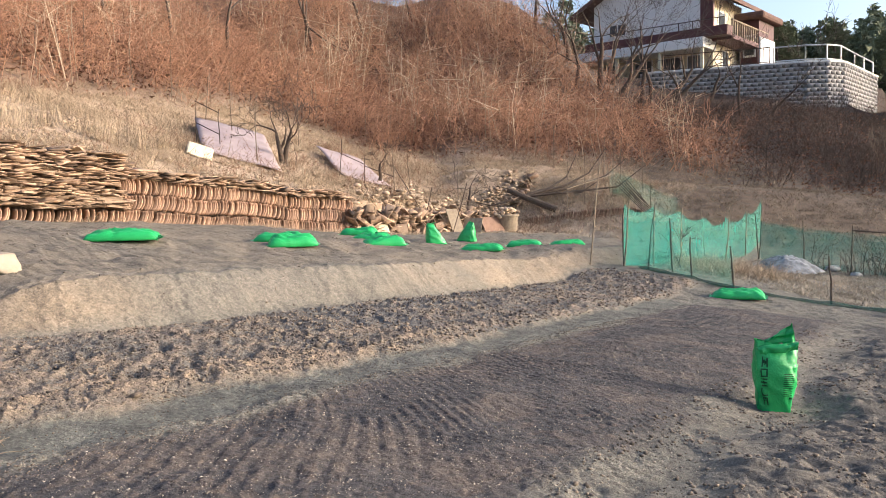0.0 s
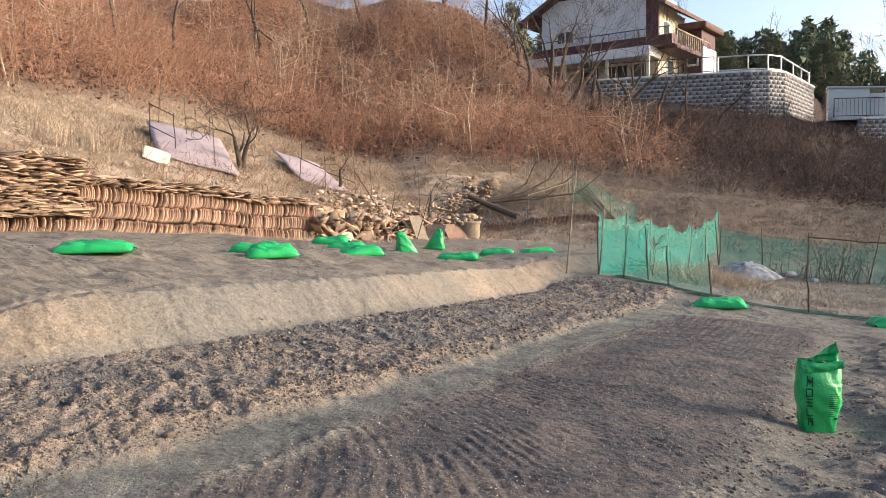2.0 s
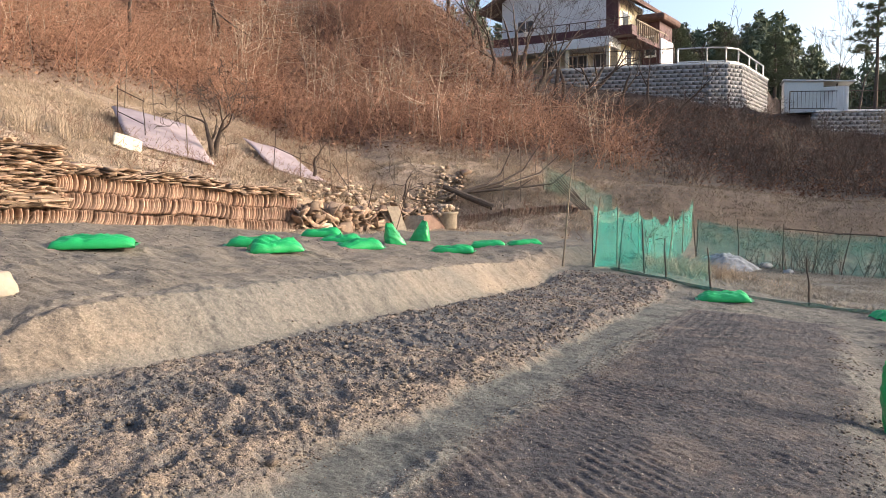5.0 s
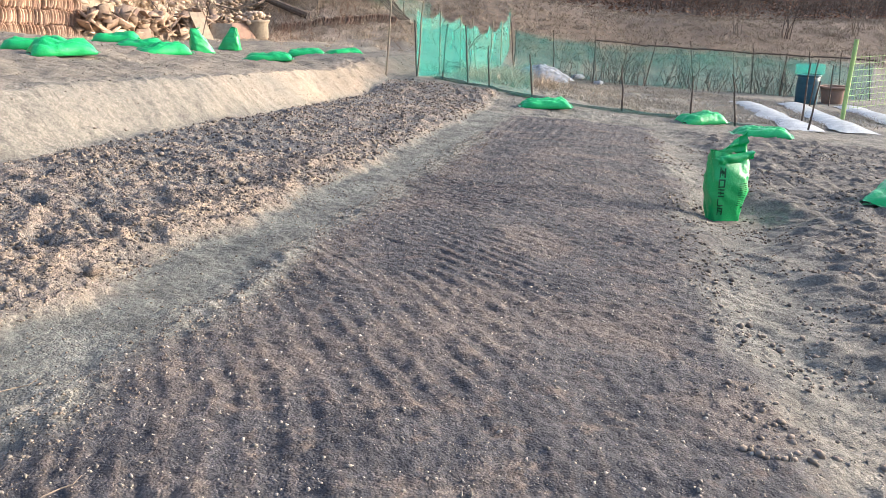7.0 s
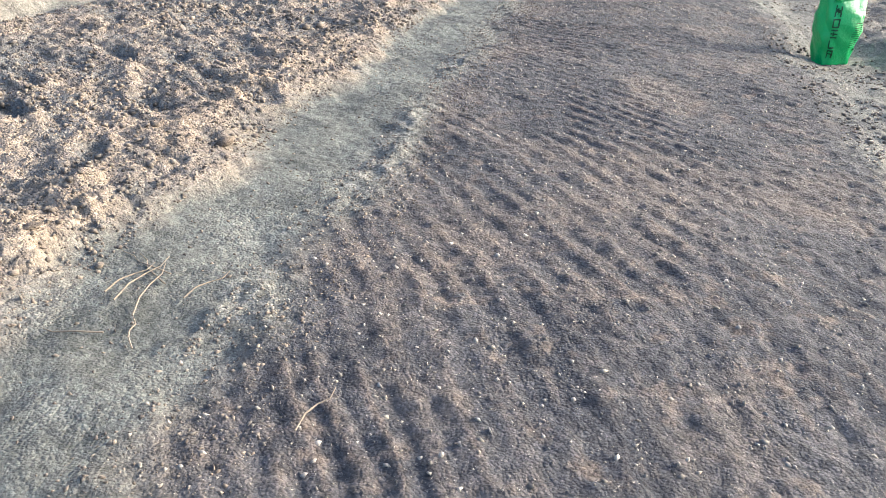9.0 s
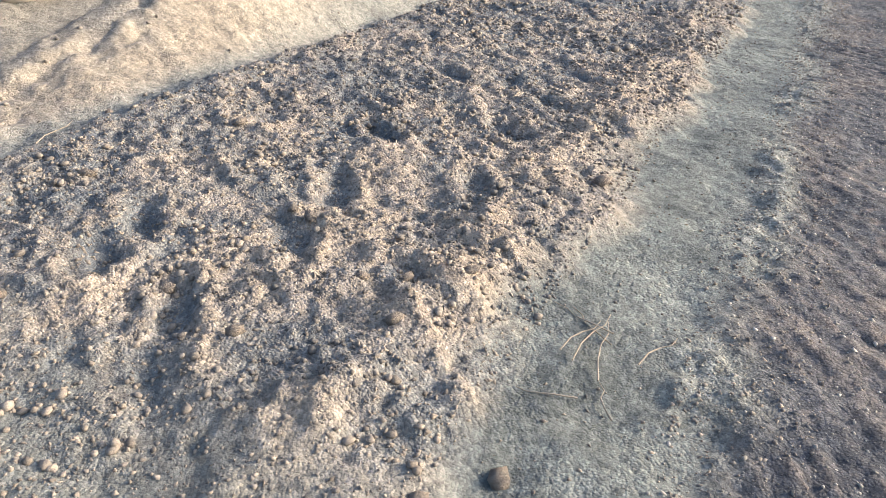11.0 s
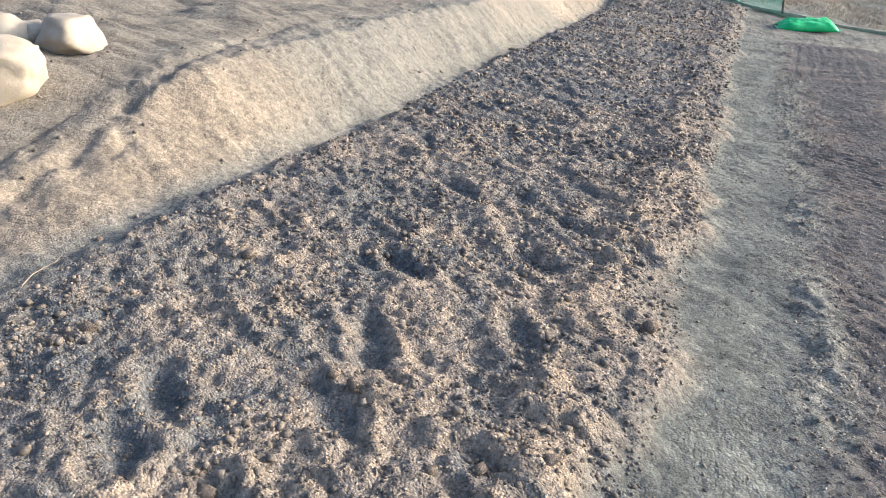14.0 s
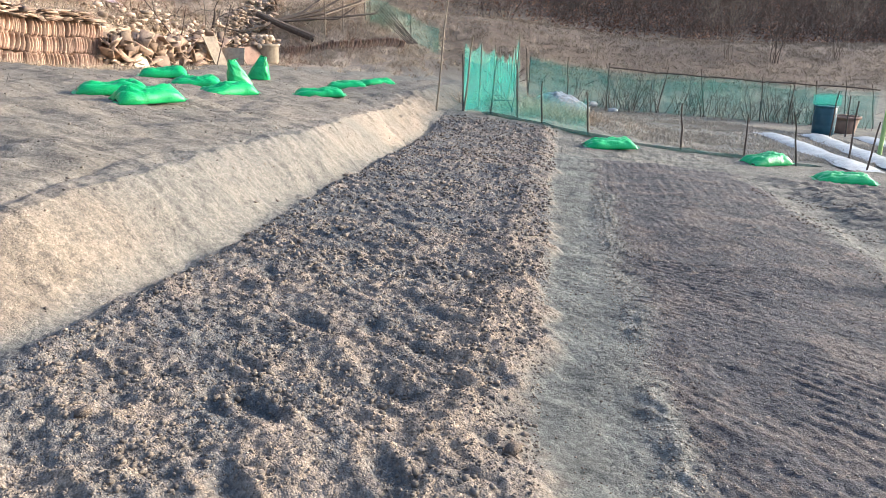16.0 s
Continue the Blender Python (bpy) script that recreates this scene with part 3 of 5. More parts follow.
def clustered(name, count, u0, u1, v0, v1, small, large, mat, label, shift, power=2.5, edge=0.05, sink=0.25):
    """Rounded lumps that lie together in drifts."""
    pieces = []
    for k in range(8):
        u, v = rng.uniform(u0, u1, count), rng.uniform(v0, v1, count)
        keep = smooth(-0.35, 0.55, wave(u, v, 0.30, shift) + 0.5 * wave(u, v, 0.09, shift + 1)) > rng.rand(count)
        u, v = u[keep][:count // 8], v[keep][:count // 8]
        x, y = to_xy(u, v)
        size = small + (large - small) * rng.rand(len(u)) ** power
        lv, lf = lump(300 + k, 0.42, 1)
        pieces.append(stamped(lv, lf, np.stack([x, y, land(x, y) + size * (0.5 - sink)], -1), rng.uniform(0, 6.3, len(u)), size[:, None] * rng.uniform(0.7, 1.25, (len(u), 3))))
    v, f = joined(pieces)
    return tagged(new(name, mesh_from(name, v, f, mat)), label, "soil", kind="stuff")


clustered("soil_lumps", 4400, 0.9, 6.0, -6.5, -4.4, 0.004, 0.015, CLOD, "brown lumps of earth on the dug bed", 61)
clustered("bed_lumps", 2600, 5.0, 14.8, -6.5, -4.42, 0.006, 0.024, MOIST_CLOD, "dark moist lumps of earth along the dug bed", 63, 2.0)
strewn("far_soil_crumbs", 3500, 6.5, 15.0, -6.5, -4.45, 0.008, 0.024, CLOD, "brown crumbs on the far end of the dug bed", "soil")
strewn("grit", 17000, 0.9, 7.5, -4.0, -1.4, 0.0025, 0.0095, GRIT, "pale grit and pebbles on the dark mulch", "gravel", 4.0, 0.5)
strewn("path_crumbs", 1800, 0.7, 9.0, -4.50, -3.9, 0.002, 0.008, CLOD, "crumbs on the trodden path between the beds", "soil")
strewn("edge_crumbs", 7000, 0.9, 10.0, -4.02, -3.68, 0.002, 0.009, CLOD, "pale crumbs heaped along the edge of the dark bed", "soil", 2.5, 0.55)
clustered("lower_bed_lumps", 6400, 2.4, 11.0, -2.0, 1.6, 0.004, 0.015, MOIST_CLOD, "dark crumbs and lumps on the rough lower bed", 65)
strewn("terrace_crumbs", 7000, 1.0, 22.0, -13.4, -6.6, 0.003, 0.015, CLOD, "crumbs of earth on the bank and terrace", "soil")

strewn("slope_lumps", 1500, 5.0, 27.0, -22.5, -14.2, 0.02, 0.12, SLOPE_EARTH, "tan lumps of earth and stones on the dry slope", "stones", 3.0, 0.5)

CLODS = ((-1.97, 5.08, 0.058), (-3.43, 6.49, 0.040), (-3.9, 5.99, 0.032), (-3.05, 4.81, 0.042), (-2.6, 4.39, 0.040), (-3.85, 4.41, 0.040), (-3.33, 5.74, 0.038), (-3.91, 5.18, 0.036),
         (-3.84, 4.3, 0.043), (-2.91, 4.42, 0.037), (-2.79, 4.41, 0.037), (-3.66, 6.05, 0.043), (-3.82, 5.24, 0.042), (-1.99, 7.44, 0.034), (-2.84, 4.18, 0.041), (-3.24, 4.19, 0.035),
         (-3.44, 4.45, 0.046), (-0.7, 10.64, 0.047), (-2.0, 7.34, 0.041), (-1.67, 5.85, 0.047), (-2.86, 3.62, 0.033), (-2.68, 3.67, 0.041), (-3.1, 4.87, 0.033), (-1.68, 5.87, 0.040),
         (-2.13, 7.67, 0.034), (-1.65, 5.84, 0.034))
for k, (x, y, r) in enumerate(CLODS):
    v, f = lump(100 + k, 0.30, 1)
    v = v * (1 + 0.28 * wave(v[:, 0] + 0.7 * v[:, 2], v[:, 1] - 0.4 * v[:, 2], 0.7, k) + 0.25 * wave(v[:, 0] - v[:, 2], v[:, 1] + v[:, 2], 0.25, k + 3))[:, None]
    r = r * 0.60
    single("clod", mesh_from("clod", v * (r * 1.2, r, r * 0.9), f, DARK_CLOD), x, y, soil(x, y) + 0.2 * r, 40 * k, "brown crumbly clod of earth lying on the dug bed", "clod", "clods on the dug bed")

for k, (x, y, sx, sy, sz, turn) in enumerate(((-4.24, 7.80, 0.19, 0.15, 0.13, 20), (-4.45, 7.92, 0.1, 0.09, 0.07, 55), (-4.59, 7.87, 0.16, 0.14, 0.11, 10), (-4.45, 7.24, 0.22, 0.18, 0.17, 70))):
    v, f = lump(9 + k, 0.05, 4)
    cut = np.random.RandomState(20 + k).normal(0, 1, (9, 3))
    for way in cut / np.linalg.norm(cut, axis=1, keepdims=True):
        v = v - np.maximum(v @ way - 0.62, 0)[:, None] * way * 0.9
    v = v * (1 + 0.06 * wave(v[:, 0] + v[:, 2], v[:, 1] - v[:, 2], 0.35, k) + 0.03 * wave(v[:, 0] - v[:, 2], v[:, 1] + v[:, 2], 0.12, k + 3))[:, None]
    single("rock", mesh_from("rock", v * (sx * 1.25, sy * 1.25, sz * 1.4), f, STONE, True), x, y, soil(x, y) + 0.5 * sz, turn, "pale tan boulder resting on the upper terrace", "rock", "boulders on the terrace")


# ---- sacks of fertiliser ----
def grid_faces(n, m, wrap=False):
    i, j = np.meshgrid(np.arange(n - 1), np.arange(m if wrap else m - 1), indexing="ij")
    return np.stack([i * m + j, i * m + (j + 1) % m, (i + 1) * m + (j + 1) % m, (i + 1) * m + j], -1).reshape(-1, 4)


def pillow(a, b, seed, length, width, high, slump, lift=0.0):
    """The skin of a lying sack: a along it and b across, -1 to 1, round the girth with b from -1 to 3."""
    r = seed * 3.1
    under = b > 1
    c = np.where(under, 2 - b, b)
    full = (1 - np.abs(a) ** 5) ** 0.55 * (1 - np.abs(c) ** 3.6) ** 0.55
    full = full * (0.86 + 0.16 * wave(a * 1.3, c, 0.7, seed) + 0.16 * a * slump)
    crease = 0.13 * np.abs(wave(a * 1.2 + c, c * 0.9 + r, 0.42, seed)) + 0.06 * np.abs(wave(a * 3 - 2 * c, c * 1.5 + r, 0.5, seed + 1)) + 0.05 * np.abs(wave(a * 4 + 3 * c, c * 5 - a, 0.5, seed + 5))
    top = high * full * (1 - crease * 2.2) + 0.012 + lift
    waist = 1 - 0.10 * np.abs(a) ** 6 + 0.03 * wave(a, c, 0.5, seed + 2)
    x = a * length / 2 * (1 - 0.03 * (1 - np.abs(c)))
    y = c * width / 2 * waist + 0.04 * slump * np.sin(3 * a)
    z = np.where(under, -0.10 * high * full, top)
    z = z + 0.03 * (np.abs(a) > 0.93) * wave(c * 2, a, 0.5, seed + 3)
    return np.stack([x, y, z], -1)


def lying_sack(x, y, turn, length=0.74, width=0.46, high=0.17, seed=1, mat=None, slump=0.4, lift=0.0, printed=False):
    z = soil(x, y) + 0.012 + lift
    sack = thing("fertilizer_sack", x, y, z, turn, "full bright green plastic fertilizer sack lying on the soil", "sack", "green fertilizer sacks")
    a, b = np.meshgrid(np.linspace(-0.99, 0.99, 34), np.linspace(-1, 3, 45)[:-1], indexing="ij")
    skin = pillow(a, b, seed, length, width, high, slump)
    part("body", mesh_from("body", skin, grid_faces(34, 44, True), mat or SACK, True), sack)
    for s in (-1, 1):
        e, c = np.meshgrid(np.linspace(0, 1, 3), np.linspace(-1, 1, 14), indexing="ij")
        hem = np.stack([s * (length * 0.485 + e * 0.045), c * width * 0.46, 0.018 + 0.02 * e * wave(c, e, 0.3, seed + s) + 0.010 * (1 - c * c)], -1)
        part("seam", mesh_from("seam", hem, grid_faces(3, 14), mat or SACK, True), sack)
    if printed:
        for k, (a0, a1, b0, b1) in enumerate(((-0.50, -0.40, -0.78, -0.40), (-0.28, -0.18, -0.80, -0.42), (-0.05, 0.05, -0.78, -0.40), (0.18, 0.27, -0.80, -0.44))):
            aa, bb = np.meshgrid(np.linspace(a0, a1, 5), np.linspace(b0, b1, 9), indexing="ij")
            if k % 2:
                bb = bb * 0.95
            part("print", mesh_from("print", pillow(aa, bb, seed, length, width, high, slump, 0.004), grid_faces(5, 9), INK, True), sack, "dark green printed bar")
    return sack


for args in (
    dict(x=-4.38, y=11.1, turn=8, length=0.95, width=0.50, high=0.18, seed=2, slump=0.2),
    dict(x=-2.38, y=12.65, turn=14, length=0.76, high=0.23, seed=3),
    dict(x=-2.70, y=13.3, turn=-6, length=0.80, high=0.18, seed=4),
    dict(x=-1.72, y=16.6, turn=-10, length=0.74, high=0.18, seed=5),
    dict(x=-1.38, y=15.6, turn=-14, length=0.72, high=0.17, seed=6, printed=False),
    dict(x=-1.10, y=14.6, turn=12, length=0.78, high=0.20, seed=7),
    dict(x=0.78, y=16.35, turn=-16, length=0.86, high=0.16, seed=8, slump=0.8),
    dict(x=1.83, y=17.95, turn=-14, length=0.76, high=0.17, seed=9),
    dict(x=3.07, y=19.6, turn=-4, length=0.82, high=0.15, seed=10),
    dict(x=4.97, y=13.63, turn=-22, length=0.86, high=0.18, seed=11, printed=False),
    dict(x=7.28, y=12.4, turn=-6, length=0.80, high=0.20, seed=12),
    dict(x=6.92, y=10.62, turn=-34, length=0.80, high=0.16, seed=13, printed=False),
    dict(x=4.05, y=6.05, turn=24, length=0.80, high=0.18, seed=14),
):
    lying_sack(**args)


def standing_sack(x, y, turn, tall, width, deep, seed, flap=1.0, lean=0.0, printed=True, peak=0.0):
    """A sack on its base with its open top gathered and folded over."""
    z = soil(x, y) - 0.03
    sack = thing("fertilizer_sack", x, y, z, turn, "green plastic fertilizer sack standing upright with its top folded over", "sack", "green fertilizer sacks")

    def skin(h, phi, lift=0.0):
        g = 1 - 0.55 * smooth(0.80, 1.0, h)
        belly = 0.86 + 0.16 * np.sin(np.pi * np.clip(h * 1.1, 0, 1)) - 0.10 * (h < 0.04)
        narrow = 1.0 if peak else 0.76 + 0.24 * smooth(-0.05, 0.5, h)
        w, d = width / 2 * (0.92 + 0.10 * belly) * narrow, deep / 2 * belly * g * narrow
        w, d = w * (1 - 0.74 * peak * h), d * (1 - 0.6 * peak * h)
        c, s = np.cos(phi), np.sin(phi)
        cx, sy = np.sign(c) * np.abs(c) ** 0.62, np.sign(s) * np.abs(s) ** 0.72
        fold = 0.012 * wave(phi * 1.2 + h * 2.5, h * 2.2, 0.32, seed) + 0.011 * np.abs(wave(phi * 1.5 + h * 3, h * 5 - phi, 0.4, seed + 1)) * smooth(0.15, 0.6, h) + lift
        return np.stack([cx * (w + fold) + lean * h * tall, sy * (d + fold), h * tall * (1 - 0.06 * cx * (h > 0.75) * flap)], -1)

    h, phi = np.meshgrid(np.linspace(0, 1, 26), np.linspace(0, 2 * np.pi, 49)[:-1], indexing="ij")
    part("body", mesh_from("body", skin(h, phi), grid_faces(26, 48, True), SACK, True), sack)
    base = skin(np.zeros(48), np.linspace(0, 2 * np.pi, 49)[:-1])
    bm = bmesh.new()
    bm.faces.new([bm.verts.new(p + np.array([0, 0, 0.003])) for p in base][::-1])
    part("base", (bm, SACK), sack)
    # the gathered mouth rises to one corner and falls back over the front
    e, a = np.meshgrid(np.linspace(0, 1, 12), np.linspace(-1, 1, 20), indexing="ij")
    top = skin(np.ones(20), np.arccos(np.linspace(-1, 1, 20)))
    ux = top[None, :, 0] * (1 - 0.62 * e) + 0.20 * width * e * flap
    uy = -0.05 * np.sin(e * 3.0) * deep + 0.028 * wave(a * 2, e * 2, 0.45, seed + 4) + 0.02 * (1 - a * a)
    uz = tall * 0.985 + 0.32 * tall * e * (0.30 + 0.33 * (a + 1)) * flap + 0.012 * wave(a * 3, e * 3, 0.4, seed + 5)
    part("folded_top", mesh_from("folded_top", np.stack([ux, uy, uz], -1), grid_faces(12, 20), SACK, True), sack, "crumpled open top of the sack")
    if not peak:
        ux2 = top[None, :, 0] * (1 - 0.15 * e) + 0.05 * width * e
        uy2 = -deep * (0.10 + 0.36 * np.sin(e * 2.2)) + 0.02 * wave(a * 2, e * 2, 0.45, seed + 6)
        uz2 = tall * (0.99 + 0.05 * a * flap) + 0.06 * np.sin(e * 3.0) * tall - 0.10 * e * tall
        part("fold", mesh_from("fold", np.stack([ux2, uy2, uz2], -1), grid_faces(12, 20), SACK, True), sack)
    if printed:
        strokes = ((4.12, 4.19, 0.0, 0.11), (4.12, 4.46, 0.095, 0.115), (4.40, 4.47, 0.0, 0.11), (4.24, 4.31, 0.03, 0.08), (4.12, 4.46, 0.0, 0.020), (4.12, 4.46, 0.05, 0.068))
        for k, drawn in enumerate(((0, 2, 3, 5), (0, 1, 2, 4), (1, 3, 4, 5), (0, 4), (0, 1, 2, 5))):
            for n in drawn:
                p0, p1, h0, h1 = strokes[n]
                pp, hh = np.meshgrid(np.linspace(p0, p1, 6), np.linspace(h0, h1, 5) + 0.70 - 0.135 * k, indexing="ij")
                part("print", mesh_from("print", skin(hh, pp, 0.004), grid_faces(6, 5), INK, True), sack, "dark green printed stroke")
        for k in range(12):
            pp, hh = np.meshgrid(np.linspace(4.85, 5.45, 8), np.linspace(0.30, 0.309, 2) + 0.028 * k, indexing="ij")
            part("print", mesh_from("print", skin(hh, pp, 0.003), grid_faces(8, 2), INK, True), sack, "fine line of dark print")
        pp, hh = np.meshgrid(np.linspace(5.25, 5.60, 6), np.linspace(0.25, 0.28, 3), indexing="ij")
        part("print", mesh_from("print", skin(hh, pp, 0.004), grid_faces(6, 3), INK, True), sack, "dark green printed label")
    return sack


standing_sack(2.40, 6.27, -14, 0.54, 0.29, 0.22, 5)
standing_sack(-0.14, 18.4, 10, 0.48, 0.50, 0.34, 6, 0.25, -0.30, False, 1.0)
standing_sack(0.62, 20.3, -25, 0.48, 0.52, 0.34, 7, 0.3, 0.28, False, 1.0)


# ---- stacked roof tiles and flat stones along the hillside ----
def arc_tile(length, rise, thick):
    """A curved roof tile on its edge: the arc stands in the y-z plane, open to the front."""
    n = 7
    t = np.linspace(-1, 1, n)
    z = (t + 1) / 2 * length
    bow = rise * (1 - t * t)
    verts = []
    for w in (0, 0.20):
        for o in (0, thick):
            verts.append(np.stack([bow + o, np.full(n, w), z], -1))
    v = np.concatenate(verts)
    f = []
    for i in range(n - 1):
        a, b, c, d = i, n + i, 2 * n + i, 3 * n + i
        f += [(a, a + 1, b + 1, b), (c, d, d + 1, c + 1), (a, c, c + 1, a + 1), (b, b + 1, d + 1, d)]
    f += [(0, n, 3 * n, 2 * n), (n - 1, 3 * n - 1, 4 * n - 1, 2 * n - 1)]
    return mesh_from("roof_tile", v, f, TILE)


WALL_TURN = math.degrees(math.atan2(AY, AX))
ARCS = [arc_tile(0.31, 0.050, 0.017), arc_tile(0.29, 0.060, 0.020), arc_tile(0.30, 0.042, 0.016)]
tiles = thing("tile_stack", *to_xy(12, WALL_V), 0, 0, "old curved clay roof tiles stacked on edge in three long rows", "tile stack")


def mesh_arrays(me):
    co = np.empty(len(me.vertices) * 3, np.float32)
    me.vertices.foreach_get("co", co)
    return co.reshape(-1, 3), np.array([p.vertices[:] for p in me.polygons])


ARC_DATA = [mesh_arrays(me) for me in ARCS]
rest = []
for row in range(3):
    u = 9.25 + 0.05 * row
    while u < 16.1:
        x, y = to_xy(u, WALL_V + 0.02 * rng.normal() - 0.03 * row)
        z = soil(*to_xy(u, WALL_V + 0.35)) - 0.04 + 0.30 * row + 0.03 * float(wave(np.array(u), np.array(row), 1.2, 4))
        lean = 8 + 13 * float(wave(np.array(u), np.array(row * 7.0), 2.0, 6)) + rng.normal(0, 4) + (24 if row == 0 and u < 13.5 else 0)
        m, k = pose(x, y, z, 0, lean, WALL_TURN + rng.normal(0, 5)), rng.randint(3)
        if u < 14.6:
            part("roof_tile", ARCS[k], tiles, at=tiles.matrix_world.inverted() @ m)
        else:
            v, f = ARC_DATA[k]
            rest.append((v @ np.array(m.to_3x3()).T + np.array(m.translation), f))
        u += rng.uniform(0.042, 0.070)
v, f = joined(rest)
tagged(part("roof_tiles", mesh_from("roof_tiles", v - np.array(tiles.matrix_world.translation), f, OLD_TILE), tiles), kind="stuff")


def slab_mesh(seed):
    bm = box(-0.5, 0.5, -0.5, 0.5, -0.5, 0.5)
    r = np.random.RandomState(seed)
    for v in bm.verts:
        v.co += Vector(r.uniform(-0.13, 0.13, 3))
    bmesh.ops.bevel(bm, geom=bm.edges[:], offset=0.06, segments=1, affect="EDGES")
    me = bpy.data.meshes.new("stone_slab")
    bm.to_mesh(me)
    bm.free()
    me.materials.append(SLAB)
    return me


SLABS = [slab_mesh(k) for k in range(6)]
stones = thing("stone_stack", *to_xy(6, WALL_V), 0, 0, "flat tan stones and broken tiles in a loose dry stack", "stone stack")


def lay(parent, u, v, z, length, thick, deep, roll=0.0, tip=0.0, yaw=0.0):
    x, y = to_xy(u, v)
    m = parent.matrix_world.inverted() @ pose(x, y, z, tip, roll, WALL_TURN + yaw) @ Matrix.Diagonal((length, deep, thick, 1))
    part("stone_slab", SLABS[rng.randint(6)], parent, at=m)


for k in range(13):     # courses of flat stones
    u = 4.6 + 0.2 * rng.rand()
    while u < 9.2:
        length = rng.uniform(0.25, 0.6)
        lay(stones, u, WALL_V + 0.06 * rng.normal() - 0.02 * k, soil(*to_xy(u, WALL_V + 0.35)) + 0.30 + 0.072 * k, length, rng.uniform(0.030, 0.055), 0.36, rng.normal(0, 5), rng.normal(0, 4), rng.normal(0, 10))
        u += length * 0.95
bm = box(-0.5, 0.5, -0.5, 0.5, -0.5, 0.5)
cube_v, cube_f = np.array([v.co[:] for v in bm.verts]), np.array([[v.index for v in q.verts] for q in bm.faces])
bm.free()


def shards(name, n, u0, u1, low, high, v0, v1, label, tip=8.0, large=1.0):
    """Many thin broken tiles lying flat, a little tipped."""
    out = []
    for k in range(n):
        u, v = rng.uniform(u0, u1), WALL_V + rng.uniform(v0, v1)
        x, y = to_xy(u, v)
        m = pose(x, y, soil(*to_xy(u, WALL_V + 0.35)) + rng.uniform(low, high), rng.normal(0, tip), rng.normal(0, tip), WALL_TURN + rng.normal(0, 22)) @ Matrix.Diagonal((large * rng.uniform(0.14, 0.42), rng.uniform(0.12, 0.3), rng.uniform(0.012, 0.028), 1))
        corner = cube_v + rng.uniform(-0.16, 0.16, cube_v.shape) * (1, 1, 0.3)
        out.append((corner @ np.array(m.to_3x3()).T + np.array(m.translation), cube_f))
    v, f = joined(out)
    return tagged(new(name, mesh_from(name, v, f, SHARD)), label, "tile shards", kind="stuff")


shards("tile_shards", 1100, 4.5, 9.4, 0.26, 1.30, -0.16, 0.10, "thin broken roof tiles packed between the flat stones")
shards("loose_shards", 380, 8.8, 16.1, 0.86, 1.06, -0.45, 0.05, "broken tiles lying loose along the top of the tile rows")
shards("broken_slabs", 620, 15.9, 22.4, 0.02, 0.62, -0.75, 0.30, "jumbled broken tiles and slabs in the rubble heap", 34.0, 1.2)
shards("scattered_slabs", 200, 22.0, 26.5, 0.02, 0.30, -0.95, 0.30, "broken tiles strewn at the end of the terrace", 28.0, 0.9)
for k in range(40):     # loose slabs on top of the rows
    u = rng.uniform(4.8, 16.1)
    over = 0.34 if u < 9.2 else 0.0
    lay(stones, u, WALL_V - 0.05 - 0.3 * rng.rand(), soil(*to_xy(u, WALL_V + 0.35)) + 0.92 + over + 0.10 * rng.rand(), rng.uniform(0.2, 0.5), rng.uniform(0.02, 0.04), rng.uniform(0.2, 0.36), rng.normal(0, 9), rng.normal(0, 8), rng.normal(0, 25))
u = 4.4
while u < 9.3:          # a low row of leaning tiles under the stones
    x, y = to_xy(u, WALL_V + 0.05)
    part("roof_tile", ARCS[rng.randint(3)], stones, at=stones.matrix_world.inverted() @ pose(x, y, soil(*to_xy(u, WALL_V + 0.35)) - 0.05, 0, 22 + rng.normal(0, 6), WALL_TURN))
    u += rng.uniform(0.06, 0.10)

# rubble between the tile rows and the far end of the terrace
pieces = []
for k in range(6):
    v, f = lump(60 + k, 0.35, 1)
    n = 85
    u, w = rng.uniform(16.1, 26.0, n), WALL_V + 0.15 - 0.9 * rng.rand(n)
    x, y = to_xy(u, w)
    z = land(x, y, False) + 0.55 * rng.rand(n) * smooth(15.7, 16.9, u) * (1 - 0.75 * smooth(22, 26, u))
    pieces.append(stamped(v, f, np.stack([x, y, z], -1), rng.uniform(0, 6.3, n), rng.uniform(0.04, 0.14, (n, 3)) * (1, 1, 0.7)))
v, f = joined(pieces)
tagged(new("rubble_heap", mesh_from("rubble_heap", v, f, RUBBLE)), "heap of broken tiles and tan stones against the slope", "rubble", kind="stuff")

low = thing("low_tile_row", *to_xy(25, -12.5), 0, 0, "low row of red curved roof tiles leaning on edge", "tile stack")
for k in range(58):
    t = k / 57
    x, y = 3.0 + 3.6 * t, 26.9 - 0.3 * t
    part("roof_tile", ARCS[k % 3], low, at=low.matrix_world.inverted() @ pose(x, y, soil(x, y) - 0.02, 0, 26 + rng.normal(0, 5), rng.normal(4, 5)))


def board(x, y, z, w, h, turn, tip, mat, label, name="board", group=""):
    ob = single(name, (box(-w / 2, w / 2, -0.015, 0.015, 0, h, 0.004), mat), x, y, z, 0, label, "board", group)
    ob.matrix_world = pose(x, y, z, tip, 0, turn)
    return ob


